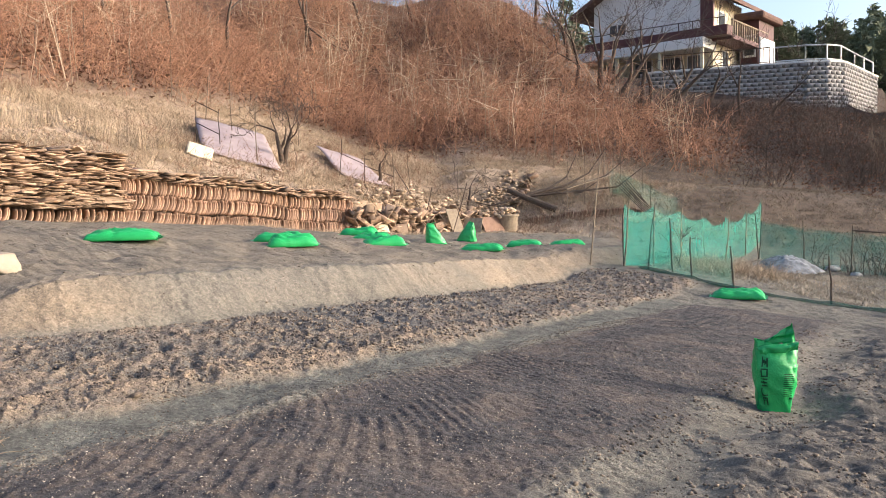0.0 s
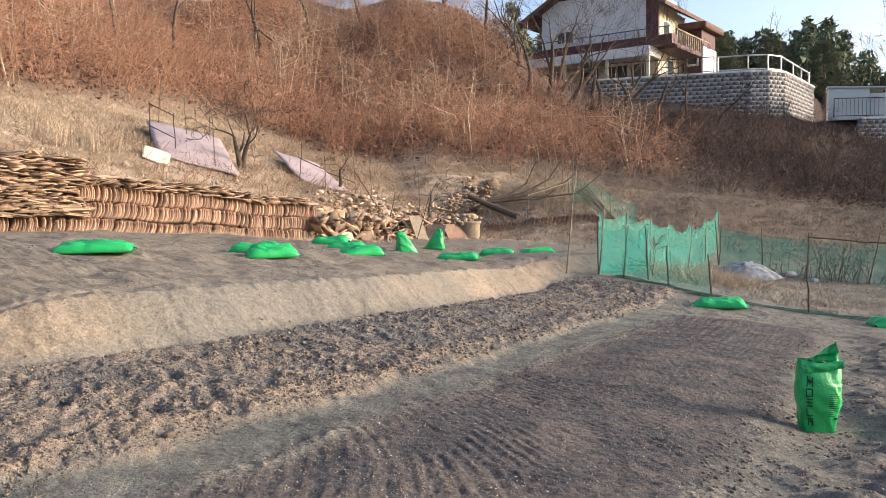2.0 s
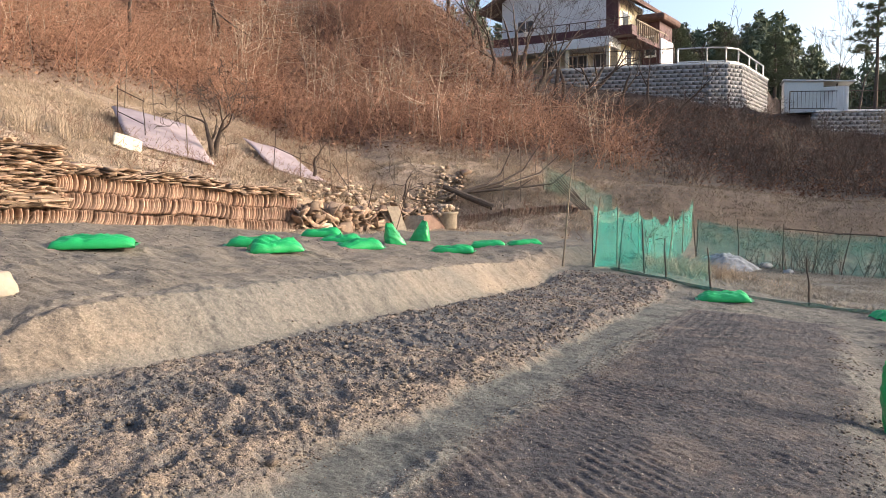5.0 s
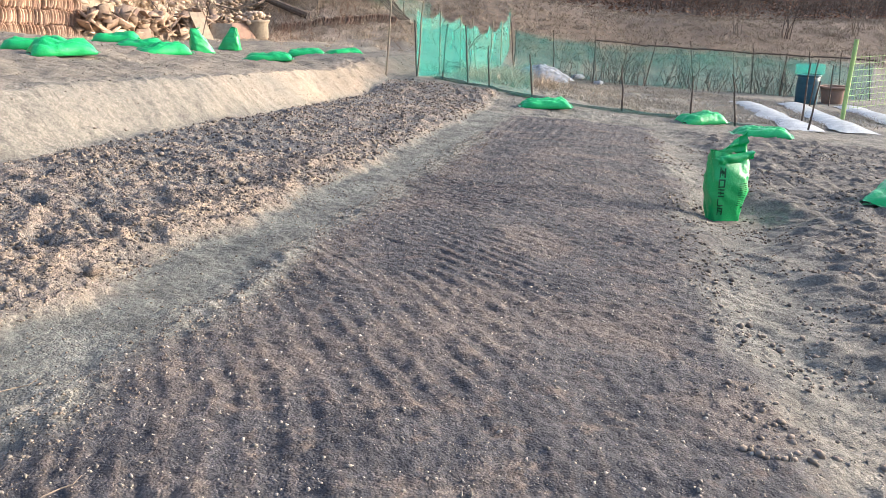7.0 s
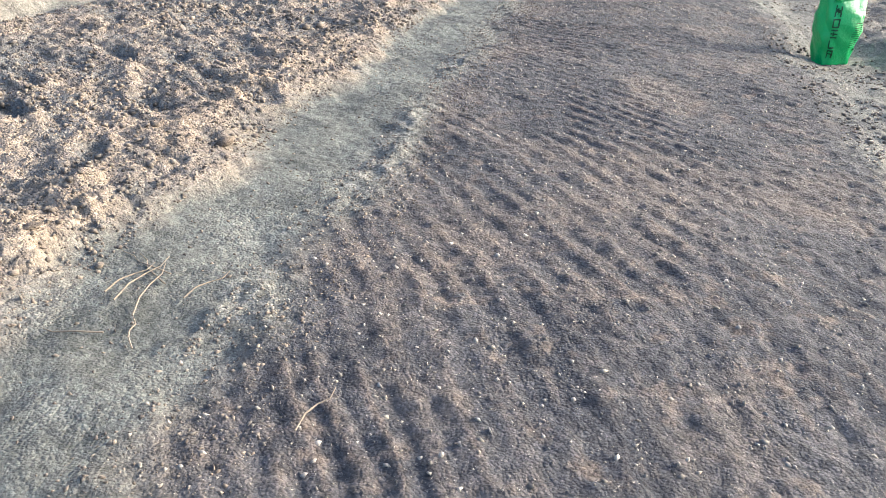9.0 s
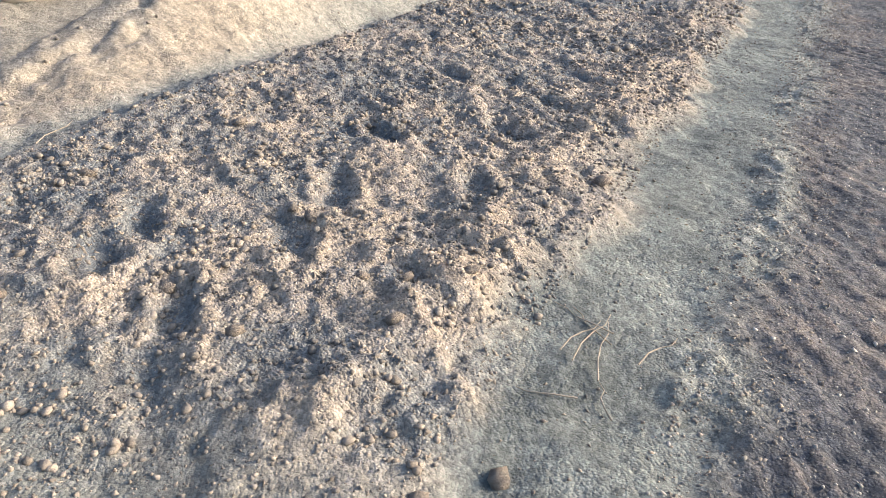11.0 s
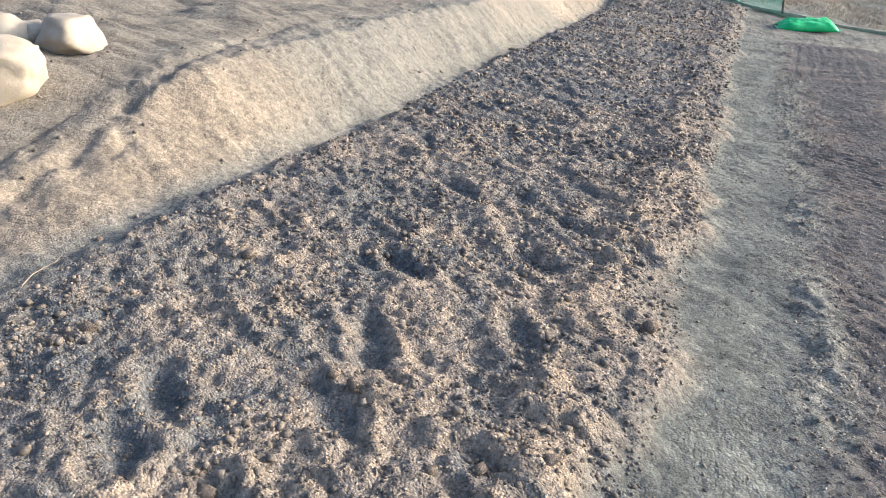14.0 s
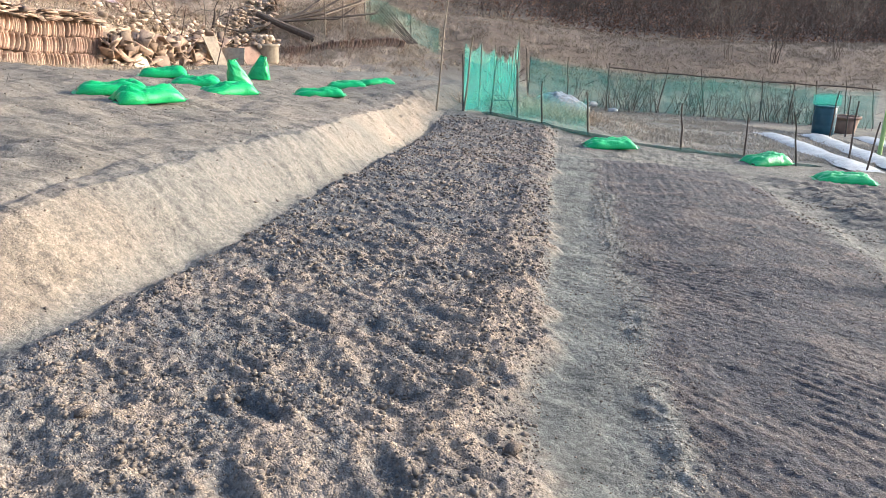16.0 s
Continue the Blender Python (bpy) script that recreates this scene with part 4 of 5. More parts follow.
for x, y, w, h, turn, mat in ((-2.25, 21.8, 0.32, 0.62, 40, SLAB), (-1.95, 21.95, 0.26, 0.50, 20, WOOD), (-1.55, 21.7, 0.36, 0.30, 28, CREAM), (-1.05, 22.1, 0.30, 0.32, 15, SLAB),
                              (0.55, 23.9, 0.40, 0.85, 30, WOOD), (1.75, 25.3, 0.80, 0.55, 35, TERRA), (0.95, 24.6, 0.6, 0.5, -20, WOOD)):
    board(x, y, soil(x, y) - 0.02, w, h, turn, -32, mat, "old board leaning against the rubble heap", group="boards at the rubble")


def lathe(name, profile, mat, sides=20):
    v = np.array([[(r * math.cos(2 * math.pi * k / sides), r * math.sin(2 * math.pi * k / sides), z) for k in range(sides)] for r, z in profile])
    return mesh_from(name, v, grid_faces(len(profile), sides, True), mat, True)


x, y = 2.15, 25.9
pot = thing("stone_mortar", x, y, soil(x, y) - 0.02, 0, "weathered round concrete tub heaped with tan stones", "tub")
part("tub", lathe("tub", ((0.0, 0), (0.33, 0), (0.36, 0.10), (0.36, 0.45), (0.40, 0.50), (0.42, 0.56), (0.34, 0.57), (0.31, 0.48), (0.0, 0.46)), WOOD), pot)
v, f = lump(77, 0.3, 1)
n = 40
tagged(part("stones", mesh_from("stones", *stamped(v, f, np.stack([rng.normal(0, 0.17, n), rng.normal(0, 0.17, n), rng.uniform(0.48, 0.75, n)], -1), rng.uniform(0, 6, n), rng.uniform(0.05, 0.12, (n, 3))), RUBBLE), pot, "heap of tan stones in the tub"), kind="stuff")


# ---- the slope behind the tiles ----
def draped(name, x, y, w, h, turn, mat, label, category, seed=1, tilt=0.0):
    """A thin sheet laid on the slope, a little rumpled, with some thickness."""
    a, b = np.meshgrid(np.linspace(-0.5, 0.5, 14), np.linspace(-0.5, 0.5, 14), indexing="ij")
    c, s = math.cos(radians(turn)), math.sin(radians(turn))
    px, py = x + c * a * w - s * b * h, y + s * a * w + c * b * h
    pz = land(px, py, False) + 0.10 + tilt * (b + 0.5) * h + 0.05 * wave(a, b, 0.4, seed) - 0.02 * (np.abs(a) > 0.45)
    top = np.stack([px, py, pz], -1).reshape(-1, 3)
    v = np.concatenate([top, top - (0, 0, 0.02)])
    f = grid_faces(14, 14)
    edge = [k * 14 for k in range(14)] + [13 * 14 + k for k in range(1, 14)] + [k * 14 + 13 for k in range(12, -1, -1)] + [k for k in range(12, 0, -1)]
    rim = [(edge[k], edge[(k + 1) % len(edge)], edge[(k + 1) % len(edge)] + 196, edge[k] + 196) for k in range(len(edge))]
    return tagged(new(name, mesh_from(name, v, np.concatenate([f, f[:, ::-1] + 196, np.array(rim)]), mat)), label, category)


draped("cover_sheet", -5.95, 23.7, 2.1, 3.3, 20, SHEET, "faded pinkish cover sheet spread on the dry slope", "sheet", 1, 0.10)
draped("cover_sheet", -2.85, 26.6, 1.6, 3.0, 24, SHEET, "faded white cover sheet spread on the dry slope", "sheet", 2, 0.08)
draped("white_board", -6.2, 20.95, 0.62, 0.6, 10, CREAM, "small cream-white board lying on the dry slope", "board", 3, 0.3)



def stake(x, y, tall, lean_x=0.0, lean_y=0.0, r=0.016, mat=None, label="thin grey wooden stake standing in the slope", group="stakes on the slope", name="stake"):
    z = soil(x, y) - 0.06
    top = np.array([lean_x * tall, lean_y * tall, tall])
    return single(name, (tube([top * k / 4 for k in range(5)], r, r * 0.75, 6, 0.012, int(abs(x * 91 + y * 37)) % 9999), mat or STAKE), x, y, z, 0, label, "stake", group)


for k, (x, y) in enumerate(((-12.7, 25.8), (-12.6, 29.1), (-10.8, 28.9), (-9.7, 29.6), (-8.5, 30.4), (-6.3, 24.7), (-6.1, 26.9), (-4.8, 27.7), (-4.3, 34.4), (-3.1, 35.0), (-2.1, 35.2),
                            (0.0, 36.0), (1.05, 36.2), (3.3, 35.6), (4.2, 34.4), (4.8, 33.2), (5.3, 32.4), (6.1, 29.6), (-5.1, 22.6), (-7.2, 24.9), (-1.4, 25.0), (-0.9, 24.6), (0.6, 26.2), (7.2, 31.6))):
    stake(x, y, 1.5 + 0.5 * rng.rand(), rng.normal(0, 0.05), rng.normal(0, 0.05))
for x, y, t, lx in ((-6.9, 23.0, 1.25, 0.03), (-6.2, 22.9, 1.2, -0.02), (-3.1, 24.9, 1.2, 0.1), (-2.3, 24.7, 1.1, 0.0), (-0.55, 24.0, 1.4, 0.22), (0.35, 23.6, 1.5, 0.30)):
    stake(x, y, t, lx, 0, 0.014, IRON, "rusty dark rod standing at the stacked tiles", "rusty rods")
for x0, y0, x1, y1, h in ((-6.9, 23.0, -6.2, 22.9, 1.15), (-6.9, 23.0, -6.2, 22.9, 0.55), (-3.1, 24.9, -2.3, 24.7, 0.75), (-2.3, 24.7, -1.4, 25.0, 0.6), (-1.4, 25.0, -0.6, 24.0, 0.8)):
    p, q = np.array([x0, y0, soil(x0, y0) + h]), np.array([x1, y1, soil(x1, y1) + h - 0.1])
    single("crossbar", (tube([p - p, (q - p) * 0.5, q - p], 0.012, 0.012, 5), IRON), *p, 0, "rusty bar tied across two rods", "bar", "rusty bars")

# the tall pole at the end of the bank
stake(2.95, 16.2, 2.1, 0.10, 0.0, 0.019, WOOD, "tall thin bamboo pole standing at the end of the bank", "poles", "pole")


# ---- bare trees ----
def tree_lines(r, start, way, length, radius, depth, spread, curl=0.15, up=0.25):
    """Limbs of a bare tree as bent lines with radii."""
    out, stack = [], [(np.array(start, float), np.array(way, float), length, radius, depth)]
    while stack:
        p, w, l, rad, d = stack.pop()
        pts, rr = [p], [rad]
        for k in range(4):
            w = w + r.normal(0, curl, 3) + (0, 0, up * 0.12)
            w /= np.linalg.norm(w)
            p = p + w * l / 4
            pts.append(p), rr.append(rad * (1 - 0.14 * (k + 1)))
        out.append((pts, rr))
        if d > 0:
            for k in range(2 + (r.rand() < 0.65)):
                nw = w + r.normal(0, spread, 3) + (0, 0, up * 0.4)
                j = 4 if k < 1 else r.randint(2, 5)
                stack.append((pts[j], nw / np.linalg.norm(nw), l * r.uniform(0.55, 0.85), rr[j] * r.uniform(0.55, 0.8), d - 1))
    return out


def bare_tree(x, y, tall, radius, seed, depth=4, spread=0.45, lean=(0, 0), trunks=1, mat=None, label="bare grey-brown tree on the brushy hillside", group="bare trees on the hill", fork=0.4, up=0.25, curl=0.12):
    r = np.random.RandomState(seed)
    z = soil(x, y) - 0.12
    tree = thing("bare_tree", x, y, z, 0, label, "tree", group)
    stems, crown = [], []
    for k in range(trunks):
        way = np.array([lean[0] + (0.18 * r.normal() if trunks > 1 else 0), lean[1] + (0.18 * r.normal() if trunks > 1 else 0), 1.0])
        lines = tree_lines(r, (0.1 * k, 0, 0), way / np.linalg.norm(way), tall * fork, radius, depth, spread, curl, up)
        stems.append(lines[0]), crown.extend(lines[1:])
    part("trunk", mesh_from("trunk", *limbs([l[0] for l in stems], [l[1] for l in stems], 8), mat or BARK, True), tree)
    part("crown", mesh_from("branches", *limbs([l[0] for l in crown], [np.maximum(l[1], 0.006) for l in crown], 4), mat or BARK), tree)
    return tree


ORCHARD = "gnarled pruned fruit tree, bare, above the stacked tiles"
bare_tree(-4.72, 24.0, 2.7, 0.095, 12, 5, 0.8, (0.08, 0), 2, BARK, ORCHARD, "orchard trees", 0.42, 0.1, 0.16)
bare_tree(-1.98, 25.9, 2.0, 0.075, 14, 5, 0.8, (-0.05, 0), 1, BARK, ORCHARD, "orchard trees", 0.42, 0.1, 0.22)
bare_tree(0.95, 27.4, 1.9, 0.06, 17, 4, 0.7, (0.0, 0), 1, BARK, ORCHARD, "orchard trees", 0.45, 0.1, 0.22)
bare_tree(4.95, 16.9, 0.95, 0.014, 21, 3, 0.5, (0.05, 0), 2, BARK, "small bare shrub behind the net at the plot's corner", "young fruit trees", 0.5)

for k, (x, y, tall, rad, lx) in enumerate(((-14.5, 36, 8, 0.10, 0.10), (-12.4, 38, 8.5, 0.10, 0.12), (-10.3, 40, 9, 0.11, 0.05), (-7.0, 45, 9, 0.10, -0.05), (-4.5, 50, 9.5, 0.11, 0.1), (-1.5, 54, 9, 0.11, 0.0),
                                           (1.5, 53, 9, 0.11, -0.05), (4.2, 56, 10, 0.12, 0.08), (6.5, 52, 9.5, 0.12, 0.12), (8.2, 49.5, 9, 0.17, 0.22), (9.6, 47.2, 8.5, 0.20, 0.25), (10.8, 50, 8, 0.16, 0.2),
                                           (15.2, 45.2, 6.2, 0.13, 0.34), (17.0, 44.8, 6.0, 0.12, 0.32), (18.8, 44.9, 5.6, 0.10, 0.28), (-18, 33, 8, 0.1, 0.1), (12.5, 46.8, 6.5, 0.16, -0.1), (10.2, 45.4, 8, 0.20, 0.3), (11.8, 45.8, 7.5, 0.18, 0.12), (13.2, 46.2, 7.5, 0.17, 0.3), (8.0, 46.0, 7.5, 0.15, 0.1), (3.0, 61, 10, 0.12, 0), (-2, 63, 10, 0.12, 0),
                                           (29.5, 46.4, 7.2, 0.08, 0.05), (33.0, 48.5, 7.5, 0.09, 0.0), (-16, 44, 9, 0.1, 0), (-6, 58, 10, .12, 0), (7.5, 60, 10, .12, 0), (9, 57, 10, .12, .1), (38, 44, 5, .07, .1), (41, 46, 5, .07, -.1))):
    bare_tree(x, y, tall, rad, 50 + k, 5 if rad > 0.075 else 4, 0.42, (lx, 0.03), 1 + (k % 4 == 3), BARK, fork=0.36)

for k, (x, y, tall) in enumerate(((24.9, 28.6, 3.4), (22.4, 28.8, 2.6), (29.6, 29.2, 3.2), (21.8, 33.9, 2.8), (19.7, 35.9, 2.6), (28.5, 40.6, 3.0), (18.0, 37.2, 2.6), (26.5, 34.5, 3.0), (31.0, 36.0, 3.2), (24.0, 38.5, 2.6))):
    bare_tree(x, y, tall, 0.022, 150 + k, 4, 0.40, (0.0, 0.0), 5, STAKE if k % 3 else BARK, "many-stemmed bare grey shrub on the bank", "bare shrubs on the bank", 0.40)


# ---- brush, saplings, dry grass, fallen leaves ----
def quads_as_tris(v, f):
    return v, np.concatenate([f[:, :3], f[:, [0, 2, 3]]])


def shrub(seed, stems, tall, twigs, r0=0.009, most=0.75):
    r = np.random.RandomState(seed)
    lines, fine = [], []
    for k in range(stems):
        a, lean = r.uniform(0, 6.28), r.uniform(0.05, most)
        h = tall * r.uniform(0.4, 1.1)
        p0 = np.array([0.25 * r.normal(), 0.25 * r.normal(), -0.1])
        p2 = p0 + h * np.array([lean * math.cos(a), lean * math.sin(a), 1.0])
        p1 = (p0 + p2) / 2 + r.normal(0, 0.07 * h, 3)
        lines.append((p0, p1, p2))
        for j in range(twigs):
            t = r.uniform(0.25, 0.95)
            q0 = p0 + (p2 - p0) * t
            fine.append((q0, q0 + h * r.uniform(0.15, 0.45) * np.array([r.normal(0, 0.8), r.normal(0, 0.8), r.uniform(0.0, 0.9)])))
    a = limbs(lines, np.tile([r0, r0 * 0.75, r0 * 0.3], (len(lines), 1)), 3)
    if not fine:
        return a
    return joined([a, limbs(fine, np.tile([r0 * 0.6, r0 * 0.25], (len(fine), 1)), 3)])


def spread_over(name, templates, n, pick, size, mat, label, category):
    pieces = []
    for v, f in templates:
        x, y = pick(n // len(templates))
        z = land(x, y, False)
        s = rng.uniform(*size, len(x))
        pieces.append(stamped(v, f, np.stack([x, y, z], -1), rng.uniform(0, 6.3, len(x)), s))
    v, f = joined(pieces)
    return tagged(new(name, mesh_from(name, v, f, mat)), label, category, kind="stuff")


def where(test, x0, x1, y0, y1):
    def pick(n):
        x, y = rng.uniform(x0, x1, n * 8), rng.uniform(y0, y1, n * 8)
        keep = test(x, y) > rng.rand(n * 8)
        return x[keep][:n], y[keep][:n]
    return pick


def in_front(x, y):
    """Keeps to the hillsides that face the field."""
    return (x > -0.75 * y) * (y > 14)


brush_at = where(lambda x, y: zones(x, y)["brush"] * in_front(x, y) * (1 - zones(x, y)["shaded_litter"] * 0.9) * (x < 0.36 * y), -34, 20, 20, 72)
near_brush = where(lambda x, y: zones(x, y)["brush"] * in_front(x, y) * (1 - zones(x, y)["shaded_litter"]) * (WALL_V - to_uv(x, y)[1] < 22), -26, 17, 20, 52)
spread_over("brush", [shrub(k, 7, 1.5, 6, 0.008, 1.1) for k in range(6)], 1350, near_brush, (0.55, 1.35), TWIG, "dense red-brown leafless brush on the sunlit hillside", "brush")
spread_over("far_brush", [shrub(20 + k, 6, 2.0, 5, 0.013, 1.0) for k in range(5)], 1000, brush_at, (0.7, 1.4), TWIG, "red-brown leafless brush high on the hillside", "brush")
spread_over("saplings", [shrub(30 + k, 3, 4.0, 6, 0.015, 0.35) for k in range(4)], 330, brush_at, (0.7, 1.3), STRAW, "thin pale saplings among the brush", "saplings")
dark_at = where(lambda x, y: zones(x, y)["shaded_litter"] * (y - 30.5 - 0.05 * x < 15 - 3 * (x > 26)) * (y > 31.5), -2, 52, 30, 50)
# dark twig colour helps paint the shade of this slope
spread_over("dark_brush", [shrub(50 + k, 8, 0.9, 3, 0.008, 1.2) for k in range(5)], 1300, dark_at, (0.6, 1.9), DARK_TWIG, "dry shrubs on the slope below the wall, coloured dark for its shade", "brush")


def blades(seed, n, tall, wide=0.011, lean=0.8):
    """A tuft of thin flat blades."""
    r = np.random.RandomState(seed)
    a, l, h = r.uniform(0, 6.28, n), r.uniform(0.05, lean, n), tall * r.uniform(0.4, 1.1, n)
    p0 = np.stack([r.normal(0, 0.10, n), r.normal(0, 0.10, n), np.full(n, -0.02)], -1)
    p2 = p0 + h[:, None] * np.stack([l * np.cos(a), l * np.sin(a), np.ones(n)], -1)
    b = r.uniform(0, 6.28, n)
    side = wide / 2 * np.stack([np.cos(b), np.sin(b), 0 * b], -1)
    return np.stack([p0 - side, p0 + side, p2], 1).reshape(-1, 3), np.arange(3 * n).reshape(-1, 3)


straw_at = where(lambda x, y: zones(x, y)["hill"] * in_front(x, y) * (0.35 + 0.65 * (wave(x, y, 1.6, 31) > 0.0)), -20, 10, 12, 40)
spread_over("dry_grass", [blades(k, 26, 0.12, 0.012, 2.6) for k in range(6)], 9500, straw_at, (0.6, 1.8), STRAW, "straw-coloured dry grass on the slope above the tiles", "grass")
reed_spots = np.array([(-9.22, 17.67), (-7.73, 18.73), (-7.47, 19.94), (-9.26, 18.61)])
for x, y in reed_spots:
    spots = rng.normal(0, 0.32, (9, 2)) + (x, y)
    v, f = joined([stamped(*blades(80 + k, 16, 0.95, 0.012, 0.28), np.array([[px, py, soil(px, py)]]), np.array([k * 1.3]), np.array([rng.uniform(0.6, 1.1)])) for k, (px, py) in enumerate(spots)])
    tagged(new("reed_tuft", mesh_from("reed_tuft", v, f, STRAW)), "tuft of tall pale dry reeds on the slope", "reeds", "reed tufts")
scrub_at = where(lambda x, y: zones(x, y)["hill"] * in_front(x, y) * (y < 42) * (wave(x, y, 2.4, 37) > 0.1), -20, 8, 14, 42)
spread_over("slope_scrub", [shrub(110 + k, 7, 0.35, 4, 0.005, 1.3) for k in range(4)], 520, scrub_at, (0.5, 1.5), LEAF, "low brown scrub and dead stems on the dry slope", "scrub")
bench_at = where(lambda x, y: np.clip(zones(x, y)["grass"] + 0.4 * smooth(-6, -1, y - 30.5 - 0.05 * x) * (x > 3), 0, 1), 3, 46, 24, 36)
spread_over("bank_grass", [blades(10 + k, 20, 0.09, 0.014, 2.4) for k in range(6)], 7500, bench_at, (0.6, 1.9), DULL, "withered grass on the bank behind the netted plot", "grass")
foot_at = where(lambda x, y: np.exp(-((to_uv(x, y)[1] - WALL_V - 0.55) / 0.35) ** 2) * (to_uv(x, y)[0] > 12) * (wave(x, y, 1.3, 33) > -0.2), -7, 3, 12, 26)
spread_over("wall_foot_grass", [blades(20 + k, 20, 0.12) for k in range(3)], 700, foot_at, (0.6, 1.3), STRAW, "short dry grass along the foot of the stacked tiles", "grass")


def leaves(name, n, pick, mat, label, over=0.10):
    x, y = pick(n)
    z = land(x, y, False) + 0.03 + over * rng.rand(len(x)) ** 2
    c = np.stack([x, y, z], -1)
    d = rng.normal(0, 0.055, (len(x), 4, 3)) * (1, 1, 0.7)
    v = (c[:, None] + d).reshape(-1, 3)
    f = np.arange(len(v)).reshape(-1, 4)
    tris = np.concatenate([f[:, :3], f[:, [0, 2, 3]]])
    tagged(new(name, mesh_from(name, v, tris, mat)), label, "leaves", kind="stuff")


leaves("fallen_leaves", 20000, dark_at, LEAF, "brown fallen leaves on the shaded slope", 0.25)
leaves("brush_leaves", 30000, near_brush, LEAF, "russet dead leaves caught in the brush", 0.9)

# fallen branches and a bundle of poles beyond the rubble
x, y = 3.3, 27.6
limb = thing("fallen_branch", x, y, soil(x, y), 0, "cut dark tree limb lying on the slope with long bare branches", "branch")
part("butt", (tube([(-0.9, 0.3, 0.75), (-0.2, 0.1, 0.45), (0.7, -0.3, 0.05)], 0.09, 0.12, 9, 0.03, 3), BARK), limb)
for k, (tx, ty, tz) in enumerate(((2.6, 0.8, 2.1), (3.4, 1.0, 1.9), (3.9, 0.5, 1.35), (1.6, 0.9, 1.9), (-2.0, -0.3, 0.35), (2.2, 0.2, 1.0))):
    part("branch", (tube([(-0.5, 0.2, 0.5), (tx * 0.4, ty * 0.5, 0.35 + tz * 0.25), (tx * 0.75, ty * 0.8, tz * 0.62), (tx, ty, tz)], 0.055, 0.015, 6, 0.05, k), BARK), limb)
x, y = 6.55, 26.9
bundle = thing("pole_bundle", x, y, soil(x, y), 0, "bundle of dark wooden poles leaning on the bank", "poles")
for k in range(9):
    part("pole", (tube([(0.05 * k + 0.25, -0.4 + 0.02 * k, 0), (0.05 * k - 0.55, 0.5, 1.0 + 0.07 * (k * 5 % 4))], 0.015, 0.012, 6), BARK), bundle)
for x, y, tx in ((4.35, 27.3, 0.02), (5.0, 27.5, 0.0), (6.1, 28.1, 0.02), (7.3, 28.6, -0.03)):
    stake(x, y, 1.75, tx, 0, 0.017, STAKE, "thin stake of the low wire fence", "fence stakes")
p, q = np.array([4.35, 27.3, soil(4.35, 27.3) + 0.75]), np.array([6.1, 28.1, soil(6.1, 28.1) + 0.72])
single("rail", (tube([p - p, (q - p) / 2, q - p], 0.02, 0.02, 6), WOOD), *p, 0, "pale wooden rail tied between stakes", "rail")


# ---- the netted plot ----
def hung_net(name, path, high, mat, label, sag=0.10, steps=10, seed=1, low=0.0, lean=0.0):
    """A net hung from post to post: sagging between them, hanging in folds."""
    rows = []
    path = np.asarray(path, float)
    for k in range(len(path) - 1):
        for t in np.linspace(0, 1, steps, endpoint=k == len(path) - 2):
            p = path[k] * (1 - t) + path[k + 1] * t
            rows.append((p[0], p[1], high * (1 + 0.06 * math.sin(5 * k + seed)) - sag * 4 * t * (1 - t)))
    rows = np.array(rows)
    n, m = len(rows), 9
    a, b = np.meshgrid(np.arange(n), np.linspace(0, 1, m), indexing="ij")
    gz = land(rows[:, 0], rows[:, 1], False)[:, None] + low
    out = 0.05 * wave(a * 0.5, b * 1.5, 1.0, seed) * (0.4 + b * (1 - b) * 2)
    v = np.stack([rows[:, :1] + out + lean * (1 - b), rows[:, 1:2] + 0.6 * out - 0 * b, gz + b * rows[:, 2:3]], -1)
    return v, grid_faces(n, m)


def net_fence(path, high, mat, label, posts, post_mat, sag=0.1, seed=1, low=0.0, extra=0.12, steps=10):
    x, y = path[0]
    fence = thing("net_fence", x, y, soil(x, y), 0, label, "fence", "nets round the plot")
    v, f = hung_net("net", path, high, mat, "", sag, steps, seed, low)
    part("net", mesh_from("net", v - np.array([x, y, soil(x, y)]), f, mat, True), fence, "fine green knitted net")
    for k, (px, py) in enumerate(posts):
        lx, ly = rng.normal(0, 0.07, 2)
        h = high + extra + 0.15 * rng.rand()
        base = np.array([px - x, py - y, soil(px, py) - soil(x, y) - 0.05])
        part("post", (tube([base + h * t * np.array([lx, ly, 1]) for t in np.linspace(0, 1, 5)], 0.019, 0.013, 6, 0.012, k + seed), post_mat), fence)
    return fence


def along(path, gap):
    path = np.asarray(path, float)
    out = []
    for a, b in zip(path[:-1], path[1:]):
        n = max(1, int(round(np.linalg.norm(b - a) / gap)))
        out += [tuple(a + (b - a) * k / n) for k in range(n)]
    return out + [tuple(path[-1])]


SIDE = ((3.75, 16.65), (4.65, 17.7), (5.6, 18.8), (6.7, 20.3), (7.8, 21.9), (9.1, 23.8), (10.3, 25.6))
net_fence(SIDE, 1.22, NET, "tall bright green net fence draped between bamboo posts", SIDE, WOOD, 0.16, 2)
CORNER = ((3.75, 16.65), (4.15, 16.3), (4.55, 15.95))
net_fence(CORNER, 0.98, NET, "bright green net hung at the plot's corner", CORNER, BARK, 0.10, 3, 0.03)
FRONT = ((4.55, 15.95), (4.75, 15.4), (5.3, 14.7), (6.6, 13.7), (8.05, 13.6), (8.15, 12.5), (9.3, 12.0))
net_fence(FRONT[:3], 0.68, THIN_NET, "thin sagging green net along the plot's front", FRONT[1:], BARK, 0.22, 4)
net_fence(((6.05, 28.3), (6.6, 27.7), (7.2, 27.2), (7.9, 26.6)), 0.85, THIN_NET, "low dark green net running up the bank", ((6.05, 28.3), (7.2, 27.2)), STAKE, 0.08, 8)
